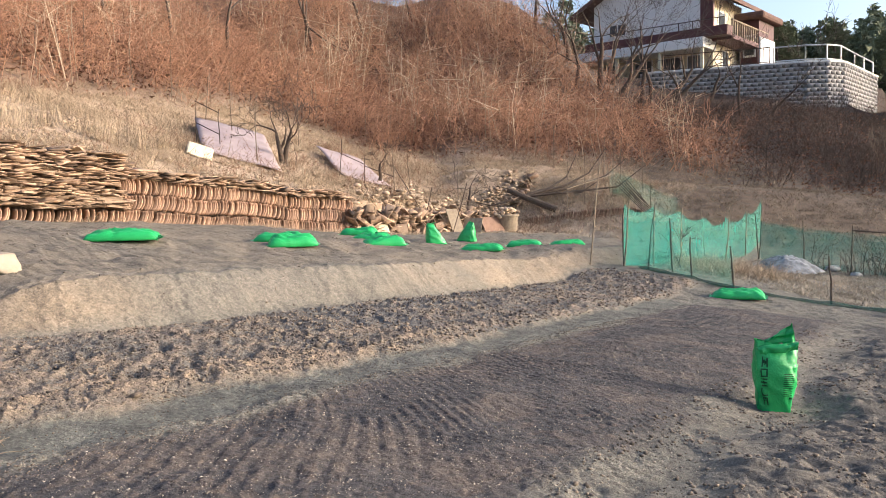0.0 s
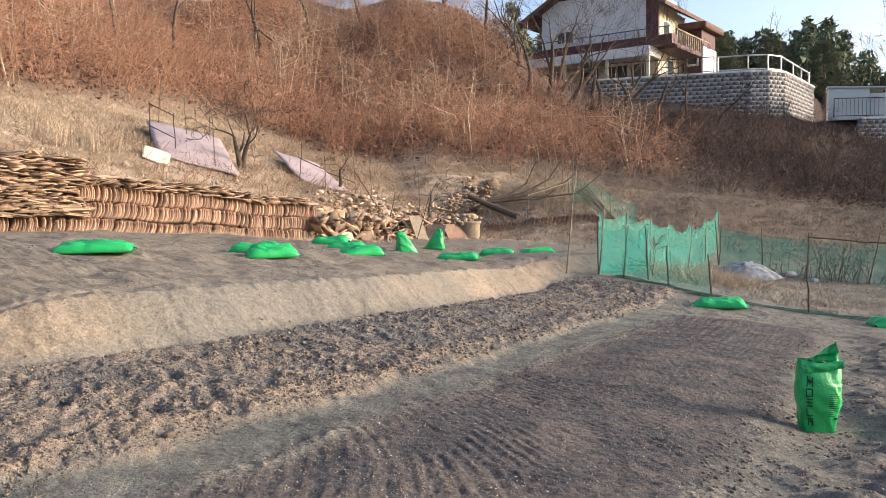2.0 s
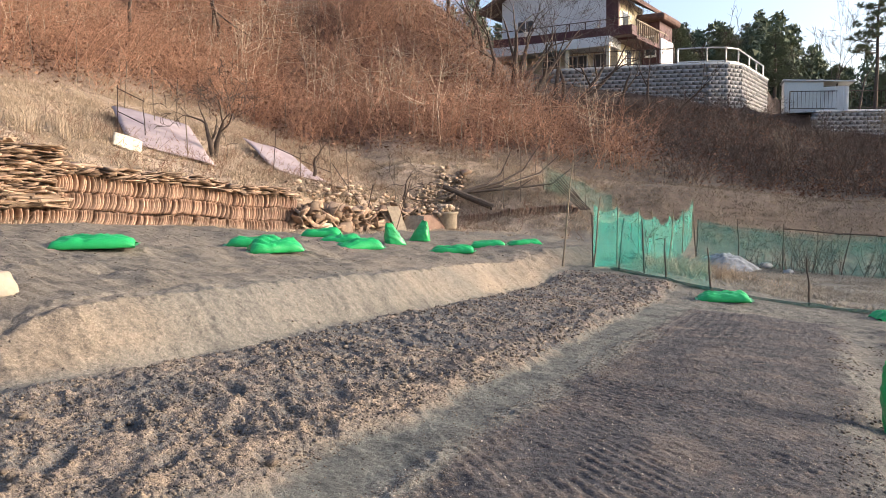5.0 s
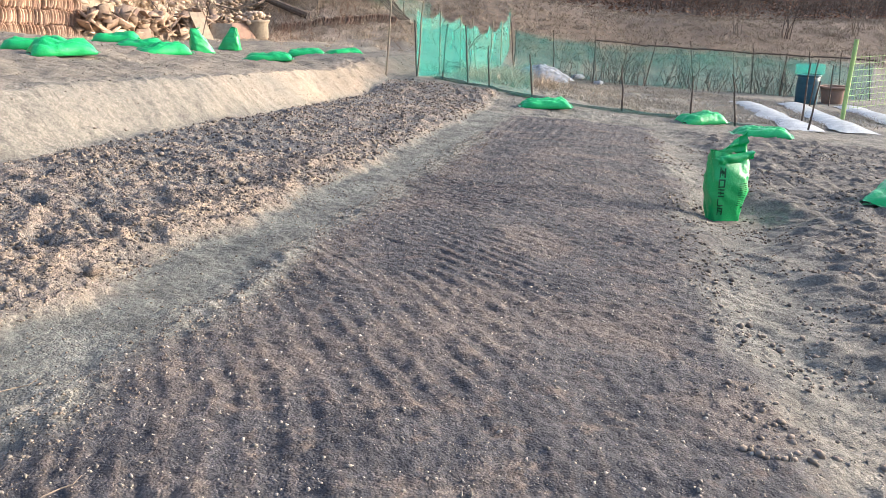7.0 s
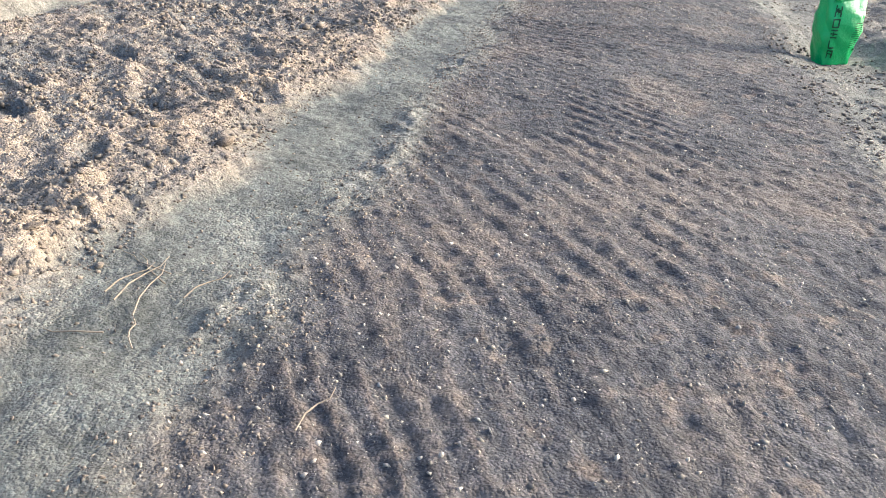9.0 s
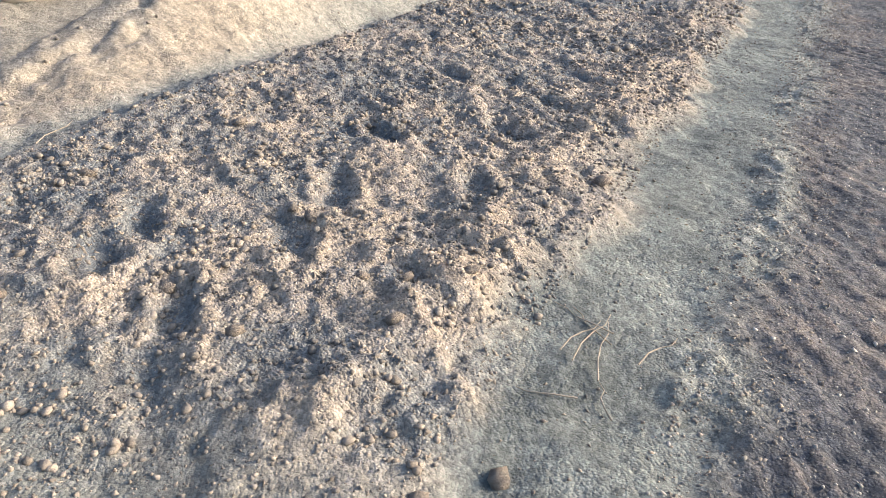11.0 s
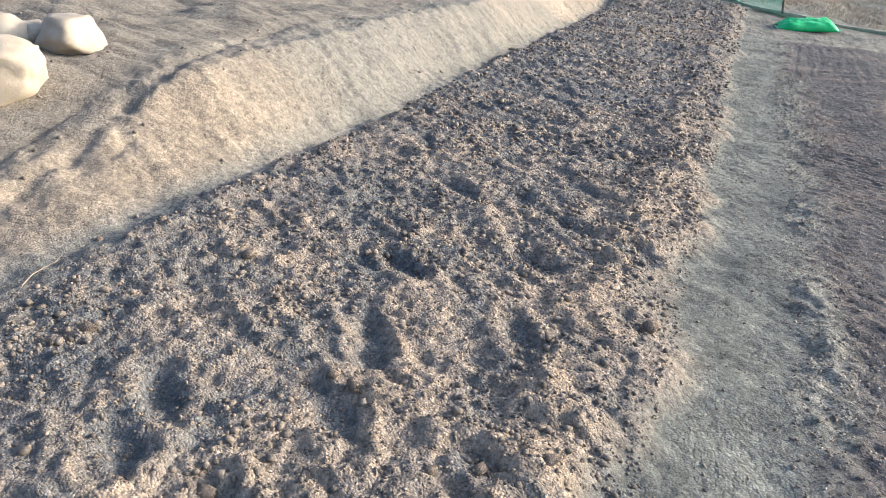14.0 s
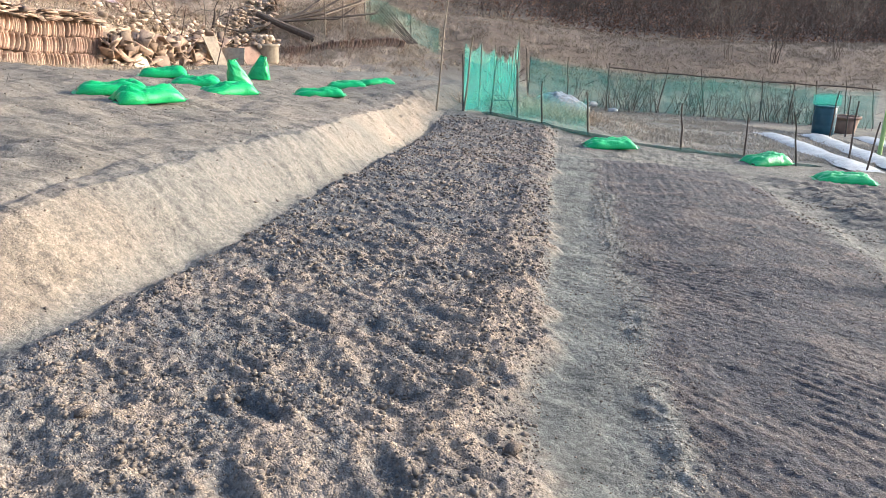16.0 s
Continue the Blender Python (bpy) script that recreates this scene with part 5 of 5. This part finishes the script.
BACK = ((9.3, 23.3), (11.6, 22.5), (13.2, 22.1), (14.6, 21.5), (16.2, 20.8), (17.9, 20.2), (19.6, 19.4))
back = net_fence(BACK, 1.2, THIN_NET, "long low green net fence with a rough wooden top rail", along(BACK, 1.2), BARK, 0.03, 5)
net_fence(tuple((x + 0.15, y + 0.2) for x, y in BACK), 1.05, THIN_NET, "second green net behind the rail", (BACK[0],), BARK, 0.05, 6)
o = np.array([*BACK[0], soil(*BACK[0])])
for a, b in zip(BACK[1:-1], BACK[2:]):
    p, q = np.array([*a, soil(*a) + 1.22]) - o, np.array([*b, soil(*b) + 1.2]) - o
    part("top_rail", (tube([p, (p + q) / 2 + (0, 0, 0.02), q], 0.025, 0.022, 6, 0.01, 3), BARK), back, "rough dark wooden rail")

# the net's gathered hem on the ground, the foot's shadow in its dark colour
a, b = np.meshgrid(np.linspace(0, 1, 90), np.linspace(0, 2 * np.pi, 9)[:-1], indexing="ij")
hem = np.array(((3.95, 16.35), (4.35, 15.6), (4.95, 14.75), (5.8, 13.85), (7.2, 13.05), (8.5, 12.2)))
hx, hy = np.interp(a * 5, range(6), hem[:, 0]), np.interp(a * 5, range(6), hem[:, 1])
fat = 0.052 * (0.75 + 0.4 * wave(a * 20, b * 0, 1.0, 3)) * (1 + 0.25 * wave(a * 60, b, 1.0, 5)) * smooth(0, 0.03, a) * (1 - smooth(0.97, 1, a))
hem_v = np.stack([hx + fat * 1.7 * np.cos(b), hy + fat * 0.8 * np.cos(b), land(hx, hy, False) + 0.03 + np.maximum(-0.02, fat * 0.75 * np.sin(b))], -1)
tagged(new("gathered_net", mesh_from("gathered_net", hem_v, grid_faces(90, 8, True), DARK_NET, True)), "green net gathered in a long roll on the ground, darkened for the shadow at its foot", "net")

vine_at = where(lambda x, y: np.exp(-((y - 22.7 + 0.37 * (x - 11.6)) / 0.7) ** 2), 10.6, 19, 18, 25)
spread_over("vine_stems", [shrub(70 + k, 4, 1.2, 3, 0.010) for k in range(4)], 70, vine_at, (0.7, 1.15), DARK_TWIG, "bare dark stems of berry bushes along the back net", "bushes")
plot_at = where(lambda x, y: (y > 17.0 - 0.93 * (x - 3.9)) * (y < 16.4 + 1.3 * (x - 3.75)) * (y < 22.4 - 0.37 * (x - 11.6)) * (0.3 + 0.7 * (wave(x, y, 0.8, 35) > 0)), 4, 14, 12.5, 24)
spread_over("plot_grass", [blades(40 + k, 22, 0.08, 0.012, 2.2) for k in range(4)], 3600, plot_at, (0.5, 1.5), PALE, "pale dry weeds inside the netted plot", "weeds")
near_at = where(lambda x, y: np.exp(-(((x - 6.4) / 1.2) ** 2 + ((y - 18.0) / 1.2) ** 2)), 4.8, 9, 16, 21)
spread_over("dry_stalks", [blades(60 + k, 30, 0.32, 0.010, 2.4) for k in range(4)], 130, near_at, (0.6, 1.4), STRAW, "heap of pale dry stalks inside the net", "stalks")

# a heap of crumpled film, the film-covered rows, a barrel and a tub
a, b = np.meshgrid(np.linspace(0, 1, 26), np.linspace(0, 2 * np.pi, 41)[:-1], indexing="ij")
x, y = 9.6, 22.2
r = 0.85 * a * (1 + 0.3 * wave(np.cos(b) * 2, np.sin(b) * 2, 0.8, 4))
heap = np.stack([r * np.cos(b) * 1.3, r * np.sin(b), 0.42 * (1 - a ** 1.6) + 0.10 * np.abs(wave(r * np.cos(b), r * np.sin(b), 0.13, 6)) * (1 - a) - 0.02], -1)
single("film_heap", mesh_from("film_heap", heap, grid_faces(26, 40, True), mottled("dark_film", (0.085, 0.09, 0.10), (0.34, 0.35, 0.36), 6.0, 0.35, 0, 0.4)), x, y, soil(x, y), 0, "heap of crumpled dark and silvery plastic film", "film")
for x, y, s in ((11.1, 22.6, 0.26), (11.5, 22.0, 0.18)):
    v, f = lump(int(x * 10), 0.35, 2)
    single("crumpled_bag", mesh_from("crumpled_bag", v * (s, s * 0.7, s * 0.6), f, FILM), x, y, soil(x, y) + s * 0.25, 30, "crumpled white plastic bag in the netted plot", "bag", "crumpled bags")
for k, (x0, y0, x1, y1) in enumerate(((12.9, 17.5, 9.2, 11.9), (14.2, 17.2, 10.2, 11.7), (15.9, 17.0, 12.0, 11.9))):
    t, w = np.meshgrid(np.linspace(0, 1, 50), np.linspace(-1, 1, 11), indexing="ij")
    px, py = x0 + (x1 - x0) * t + (0.33 + 0.09 * wave(t * 14, w * 0.8, 1.0, 70 + k)) * w, y0 + (y1 - y0) * t - 0.14 * w
    v = np.stack([px, py, land(px, py, False) + 0.012 + 0.07 * (1 - w * w) * smooth(0, 0.06, t) * (1 - smooth(0.92, 1, t)) + 0.015 * np.abs(wave(px, py, 0.18, k))], -1)
    tagged(new("mulch_film", mesh_from("mulch_film", v, grid_faces(50, 11), FILM, True)), "garden row covered with dirty white mulch film", "garden row", "film-covered rows")
x, y = 15.2, 17.7
barrel = thing("barrel", x, y, soil(x, y), 0, "dark blue plastic barrel standing behind the rows", "barrel")
part("body", lathe("body", ((0, 0), (0.25, 0), (0.28, 0.03), (0.29, 0.25), (0.285, 0.27), (0.29, 0.29), (0.29, 0.52), (0.285, 0.54), (0.29, 0.56), (0.27, 0.74), (0.25, 0.76), (0, 0.76)), BLUE), barrel)
part("rim", lathe("rim", ((0.27, 0.73), (0.30, 0.74), (0.30, 0.77), (0.27, 0.78)), BLUE), barrel)
cover_v = np.array([(0.36 * math.cos(k * 0.628), 0.36 * math.sin(k * 0.628), z) for z in (0.79, 1.05) for k in range(10)])
part("net_cover", mesh_from("net_cover", cover_v, grid_faces(2, 10, True), NET), barrel, "green net bunched over the barrel")
x, y = 16.7, 18.2
tub = thing("tub", x, y, soil(x, y), 0, "wide terracotta tub beside the blue barrel", "tub")
part("body", lathe("body", ((0, 0), (0.25, 0), (0.27, 0.04), (0.36, 0.46), (0.34, 0.46), (0.26, 0.10), (0, 0.08)), TERRA), tub)
part("rim", lathe("rim", ((0.36, 0.44), (0.40, 0.44), (0.40, 0.50), (0.34, 0.50), (0.34, 0.44)), TERRA), tub)
x, y = 12.2, 13.85
wire = thing("wire_fence", x, y, soil(x, y), 0, "yellow-green wire mesh fence with a painted post", "fence")
part("post", (tube([(0, 0, -0.1), (0.02, 0, 0.8), (0.06, 0, 1.65)], 0.045, 0.045, 10), POST_GREEN), wire, "yellow-green painted post")
for k in range(9):
    part("wire", (tube([(0, 0, 0.25 + 0.13 * k), (2.2, 0.4, 0.25 + 0.13 * k), (4.4, 0.9, 0.22 + 0.13 * k)], 0.005, 0.005, 4), POST_GREEN), wire)
for k in range(26):
    part("wire", (tube([(0.17 * k, 0.034 * k, 0.2), (0.17 * k, 0.034 * k, 1.32)], 0.004, 0.004, 4), POST_GREEN), wire)
for x, y, h in ((14.6, 17.0, 1.25), (15.6, 17.3, 1.15), (10.4, 13.2, 1.2)):
    stake(x, y, h, rng.normal(0.08, 0.06), 0, 0.02, BARK, "dark crooked stake by the film-covered rows", "dark stakes")

# twigs on the path and small dead weeds on the terrace
for k, (x, y, turn, l) in enumerate(((-2.41, 4.04, 40, 0.22), (-2.28, 4.11, 100, 0.18), (-2.38, 3.83, 75, 0.12), (-2.44, 3.90, 150, 0.2), (-2.24, 4.02, 20, 0.15), (-2.37, 3.96, 60, 0.24), (-2.08, 3.39, 30, 0.14), (-2.26, 4.15, 120, 0.2), (-2.43, 4.08, 25, 0.16), (-4.08, 5.56, 60, 0.22))):
    single("twig", (tube([(0, 0, 0.010), (l * 0.3, 0.015, 0.018), (l * 0.6, 0.02, 0.014), (l * 0.8, 0.01, 0.016), (l, 0.02, 0.022)], 0.0026, 0.0012, 5), DULL), x, y, soil(x, y), turn, "dry pale twig lying on the trodden path", "twig", "twigs on the path")
weed_at = where(lambda x, y: (to_uv(x, y)[1] < -7.3) * (to_uv(x, y)[1] > -12.5) * (wave(x, y, 1.0, 41) > 0.45), -7, 4, 9.5, 22)
spread_over("dead_weeds", [shrub(90 + k, 9, 0.16, 2, 0.003) for k in range(3)], 36, weed_at, (0.4, 0.9), DARK_TWIG, "small withered weeds on the upper terrace", "weeds")


# ---- the house above its retaining wall ----
def face_frame(cx, cy, z, way):
    """A frame whose x runs along way, y into the hill and z up."""
    a = math.degrees(math.atan2(way[1], way[0]))
    return pose(cx, cy, z, 0, 0, a)


def block_wall(name, x0, y0, x1, y1, z0, z1, label, pocket=True):
    """Planted-block retaining wall: staggered hollow-faced concrete blocks."""
    length = math.hypot(x1 - x0, y1 - y0)
    wall = thing(name, x0, y0, z0, 0, label, "retaining wall")
    wall.matrix_world = face_frame(x0, y0, z0, (x1 - x0, y1 - y0))
    part("core", (box(0, length, 0.10, 0.5, -1.5, z1 - z0 - 0.05), BLOCK), wall)
    bw, bh = 0.42, 0.25
    blocks, holes = [], []
    proto = box(-0.5, 0.5, -0.5, 0.5, -0.5, 0.5)
    bv = np.array([v.co[:] for v in proto.verts])
    bf = np.array([[v.index for v in q.verts] for q in proto.faces])
    proto.free()
    places, hole_at = [], []
    for r in range(-6, int((z1 - z0) / bh)):
        for c in range(int(length / bw) + 1):
            x = c * bw + (bw / 2 if r % 2 else 0)
            if x < length - 0.1:
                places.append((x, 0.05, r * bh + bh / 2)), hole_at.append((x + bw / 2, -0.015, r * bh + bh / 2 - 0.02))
    v, f = stamped(bv, bf, np.array(places), np.zeros(len(places)), np.tile([bw * 0.97, 0.24, bh * 0.94], (len(places), 1)))
    tagged(part("blocks", mesh_from("blocks", v, f, BLOCK), wall), kind="stuff")
    if pocket:
        # solid dark boxes on the faces stand in for shaded hollows
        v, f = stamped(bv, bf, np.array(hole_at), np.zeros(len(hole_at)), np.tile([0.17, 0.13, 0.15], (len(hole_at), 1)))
        tagged(part("pockets", mesh_from("pockets", v, f, HOLLOW_SHADE), wall, "dark boxes painting the shade inside the blocks' planting pockets"), kind="stuff")
    part("coping", (box(-0.02, length, -0.12, 0.45, z1 - z0 - 0.02, z1 - z0 + 0.10, 0.015), WHITE), wall, "pale concrete coping")
    return wall


WALL_LABEL = "grey retaining wall of staggered hollow concrete blocks"
EDGE = ((13.4, 51.6), (20.8, 48.4), (22.2, 47.8), (23.4, 47.65), (24.6, 48.2), (27.0, 51.0), (30.4, 55.0))
for a, b in zip(EDGE[:-1], EDGE[1:]):
    block_wall("retaining_wall", *a, *b, 5.6, 8.85, WALL_LABEL)
block_wall("retaining_wall", 28.0, 45.6, 60.0, 40.0, 4.2, 5.75, WALL_LABEL)


def railing(pts, high, gap, mat, r, label, bars=0.0):
    rail = thing("railing", *pts[0], 0, label, "railing")
    o = np.array(pts[0])
    for a, b in zip(pts[:-1], pts[1:]):
        a, b = np.array(a) - o, np.array(b) - o
        part("top_rail", (tube([a + (0, 0, high), (a + b) / 2 + (0, 0, high), b + (0, 0, high)], r, r, 6), mat), rail)
        part("low_rail", (tube([a + (0, 0, 0.12), (a + b) / 2 + (0, 0, 0.12), b + (0, 0, 0.12)], r * 0.8, r * 0.8, 6), mat), rail)
        n = max(1, int(np.linalg.norm(b - a) / gap))
        for k in range(n + 1):
            p = a + (b - a) * k / n
            part("post", (tube([p, p + (0, 0, high)], r, r, 6), mat), rail)
        if bars:
            for k in range(int(np.linalg.norm(b - a) / bars)):
                p = a + (b - a) * (k * bars / np.linalg.norm(b - a))
                part("bar", (tube([p + (0, 0, 0.12), p + (0, 0, high)], r * 0.45, r * 0.45, 4), mat), rail)
    return rail


railing([(20.6, 48.8, 8.95), (22.2, 48.1, 8.95), (23.4, 47.95, 8.95), (24.5, 48.45, 8.95), (26.8, 51.2, 8.95), (30.2, 55.2, 8.95)], 0.95, 1.9, STEEL, 0.05, "silver steel tube railing on the retaining wall")
railing([(14.6, 51.4, 8.95), (20.4, 48.9, 8.95)], 1.0, 2.0, IRON, 0.03, "dark iron railing along the terrace edge", 0.35)
railing([(26.3, 45.6, 5.8), (32, 45.1, 5.85), (60, 40.2, 5.85)], 1.15, 2.0, IRON, 0.03, "dark iron bar railing on the lower wall", 0.24)

L = np.array([-0.755, 0.656])      # along the long front, away from the corner
HX, HY, HZ = 18.05, 53.9, 9.2
house = thing("house", HX, HY, HZ, 0, "two-storey white house with maroon balcony and brown shingle roof", "house")
house.matrix_world = face_frame(HX + 11 * L[0], HY + 11 * L[1], HZ, -L)     # x: 0 to 11 along the front, y into the hill


def slab(name, x0, x1, y0, y1, z0, z1, mat, parent=house, label="", bevel=0.02):
    return part(name, (box(x0, x1, y0, y1, z0, z1, bevel), mat), parent, label)


slab("wall", 0, 11, 1.6, 7, -0.3, 2.3, CREAM, label="cream rendered lower storey")
slab("wall", 2.2, 10.4, 0.9, 7, 2.35, 6.6, WHITE, label="white boarded upper storey")
slab("corner_panel", 10.4, 11.3, 0.85, 1.1, 2.35, 6.6, MAROON, label="maroon corner panel")
slab("wall", 10.4, 11.0, 1.1, 7, 2.35, 5.4, CREAM)
slab("lower_roof", -0.6, 11.2, -0.6, 1.7, 1.65, 2.32, WHITE, label="white fascia of the lower roof")
slab("balcony", 2.0, 12.6, -0.1, 0.95, 2.36, 3.0, MAROON, label="maroon boarded balcony parapet")
slab("balcony", 11.0, 12.6, 0.95, 8.0, 2.2, 2.5, MAROON)
for k in range(16):
    slab("baluster", 12.5, 12.58, 0.95 + 0.44 * k, 1.05 + 0.44 * k, 2.5, 3.4, WOOD, bevel=0.0)
slab("balcony_rail", 12.48, 12.62, 0.9, 8.0, 3.4, 3.5, WOOD)
for x in (1.2, 4.6, 7.9, 10.9):
    slab("column", x, x + 0.22, -0.4, -0.18, -0.3, 1.65, CREAM)
for x0, x1 in ((5.2, 6.6), (7.2, 8.8), (2.2, 3.8), (9.2, 10.4)):
    w = slab("window", x0, x1, 1.52, 1.62, 0.2, 1.55, WHITE, label="white framed window")
    for a, b in ((x0 + 0.08, (x0 + x1) / 2 - 0.04), ((x0 + x1) / 2 + 0.04, x1 - 0.08)):
        slab("pane", a, b, 1.47, 1.54, 0.28, 1.47, PANE, w, bevel=0.0)
w = slab("window", 3.5, 4.9, 0.82, 0.92, 3.4, 4.35, WHITE, label="small white upper window")
for a in (3.6, 4.27):
    slab("pane", a, a + 0.54, 0.78, 0.84, 3.5, 4.25, PANE, w, bevel=0.0)
for x in (8.0, 9.2, 10.2):
    slab("balcony_post", x, x + 0.05, 0.0, 0.05, 3.0, 3.5, IRON, bevel=0)
slab("balcony_rail", 2.0, 12.4, -0.02, 0.05, 3.5, 3.55, IRON, bevel=0)
w = slab("window", 10.98, 11.06, 2.4, 3.6, 3.3, 4.5, WHITE)
slab("pane", 11.03, 11.10, 2.5, 3.5, 3.4, 4.4, PANE, w, bevel=0.0)
w = slab("door", 10.98, 11.06, 3.2, 4.3, -0.2, 1.9, WHITE, label="white glazed terrace door")
slab("pane", 11.03, 11.10, 3.3, 4.2, 0.0, 1.8, PANE, w, bevel=0.0)
# a gabled roof whose ridge runs into the hill
bm = bmesh.new()
for side in (0, 1):
    xs = (12.1, 6.4) if side else (0.7, 6.4)
    zs = (5.3, 8.4)
    q = [(xs[0], 0.0, zs[0]), (xs[1], 0.0, zs[1]), (xs[1], 8.5, zs[1]), (xs[0], 8.5, zs[0])]
    top, low = [bm.verts.new(p) for p in q], [bm.verts.new((p[0], p[1], p[2] - 0.28)) for p in q]
    bm.faces.new(top), bm.faces.new(low[::-1])
    for k in range(4):
        bm.faces.new((top[k], top[(k + 1) % 4], low[(k + 1) % 4], low[k]))
bmesh.ops.recalc_face_normals(bm, faces=bm.faces[:])
part("roof", (bm, ROOF), house, "brown shingle gable roof")
slab("wall", 11.3, 12.6, 6.0, 9.2, -0.3, 4.2, MAROON, label="maroon boarded wing")
slab("wall", 12.58, 12.7, 6.1, 9.2, -0.3, 3.0, WHITE, label="white rendered end of the wing")
w = slab("window", 11.5, 12.4, 5.92, 6.02, 1.6, 3.2, WHITE)
slab("pane", 11.62, 12.28, 5.88, 5.95, 1.75, 3.05, PANE, w, bevel=0.0)
slab("wing_roof", 10.8, 13.1, 5.5, 9.9, 4.2, 4.75, ROOF, label="brown hipped roof of the wing", bevel=0.2)

x, y = 26.6, 46.7
shed = thing("shed", x, y, 5.75, -28, "grey and white corrugated metal shed behind the iron railing", "shed")
part("wall", (box(0, 2.2, 0, 2.2, 0, 1.95, 0.01), STEEL), shed)
part("wall", (box(2.2, 3.6, 0.02, 2.15, 0, 1.5, 0.01), WHITE), shed, "white panelled end of the shed")
for k in range(9):
    part("rib", (box(2.25 + 0.15 * k, 2.30 + 0.15 * k, -0.03, 0.02, 0, 1.48), WHITE), shed)
bm = box(-0.1, 3.9, -0.2, 2.4, 1.96, 2.04, 0.01)
for v in bm.verts:
    v.co.z -= 0.13 * max(0, v.co.x - 2.0)
part("roof", (bm, STEEL), shed, "sloping sheet metal roof")


# ---- pines behind the house ----
def pine(x, y, tall, seed, crown_from=0.35, wide=1.6):
    r = np.random.RandomState(seed)
    z = soil(x, y) - 0.2
    tree = thing("pine_tree", x, y, z, 0, "dark green pine with an open layered crown", "tree", "pines behind the house")
    part("trunk", (tube([(0, 0, 0), (0.1, 0.05, tall * 0.4), (0.0, 0.1, tall * 0.75), (0.05, 0, tall)], 0.16, 0.03, 8, 0.08, seed), BARK), tree)
    lines, radii, tufts = [], [], []
    for k in range(34):
        h = tall * (crown_from + (1 - crown_from) * (k + r.rand()) / 34)
        reach = wide * (1.05 - (h / tall - crown_from) / (1 - crown_from) * 0.8) * r.uniform(0.55, 1.15)
        a = r.uniform(0, 6.28)
        p0 = np.array([0, 0, h])
        p2 = p0 + np.array([reach * math.cos(a), reach * math.sin(a), 0.12 * reach + 0.1 * r.normal()])
        lines.append((p0, (p0 + p2) / 2 - (0, 0, 0.08), p2)), radii.append((0.035, 0.022, 0.01))
        for j in range(9):
            t = r.uniform(0.35, 1.05)
            tufts.append(p0 + (p2 - p0) * t + r.normal(0, 0.16, 3) * (1, 1, 0.5))
    part("bough", mesh_from("bough", *limbs(lines, radii, 4), BARK), tree)
    tufts = np.array(tufts)
    n = 36
    base = np.repeat(tufts, n, 0)
    way = r.normal(0, 1, (len(base), 3)) + (0, 0, 0.5)
    way /= np.linalg.norm(way, axis=1, keepdims=True)
    side = np.cross(way, (0.3, 0.5, 0.8)) * 0.020
    v = np.stack([base - side, base + side, base + way * 0.30], 1).reshape(-1, 3)
    part("needles", mesh_from("needles", v, np.arange(len(v)).reshape(-1, 3), NEEDLE), tree, "dark green needle clumps")
    return tree


for k, (x, y, tall) in enumerate(((26.5, 62, 6.8), (29, 66, 7.4), (31.5, 63, 6.6), (34, 67, 7.2), (36.5, 64, 6.6), (39, 68, 7.6), (41.5, 63, 6.8), (44, 69, 7.6), (37.6, 53.0, 10.5), (47, 64, 7.0), (51, 60, 6.6), (55, 63, 7.2),
                                  (24, 66, 7.0), (8.5, 66, 6.0), (58, 58, 7.0))):
    pine(x, y, tall * (1.0 if k == 8 else 0.78), 200 + k, 0.45 if k == 8 else 0.15, 2.0 if k == 8 else 2.4)


def woods(n):
    """Far pines, too many to count: each a bole and a rough crown of needle clumps."""
    out = []
    for k in range(6):
        r = np.random.RandomState(400 + k)
        m = 480
        h = r.rand(m) ** 0.8
        a, reach = r.uniform(0, 6.28, m), 1.7 * (1.05 - h) ** 0.6 * r.uniform(0.3, 1.0, m)
        c = np.stack([reach * np.cos(a), reach * np.sin(a), 1.5 + 5.5 * h], -1)
        d = r.normal(0, 0.17, (m, 3, 3))
        v, f = (c[:, None] + d).reshape(-1, 3), np.arange(3 * m).reshape(-1, 3)
        bv, bf = limbs([((0, 0, -0.3), (0, 0, 4.5))], [(0.16, 0.06)], 5)
        v, f = joined([(v, f), quads_as_tris(bv, bf)])
        q = n // 6
        x = rng.uniform(10, 95, q)
        y = rng.uniform(66, 96, q) - 0.25 * np.clip(x - 45, 0, 60)
        out.append(stamped(v, f, np.stack([x, y, land(x, y, False)], -1), rng.uniform(0, 6.3, q), rng.uniform(0.70, 1.15, q)))
    v, f = joined(out)
    tagged(new("pine_woods", mesh_from("pine_woods", v, f, NEEDLE)), "dense dark pine woods behind the house", "woods", kind="stuff")


woods(480)
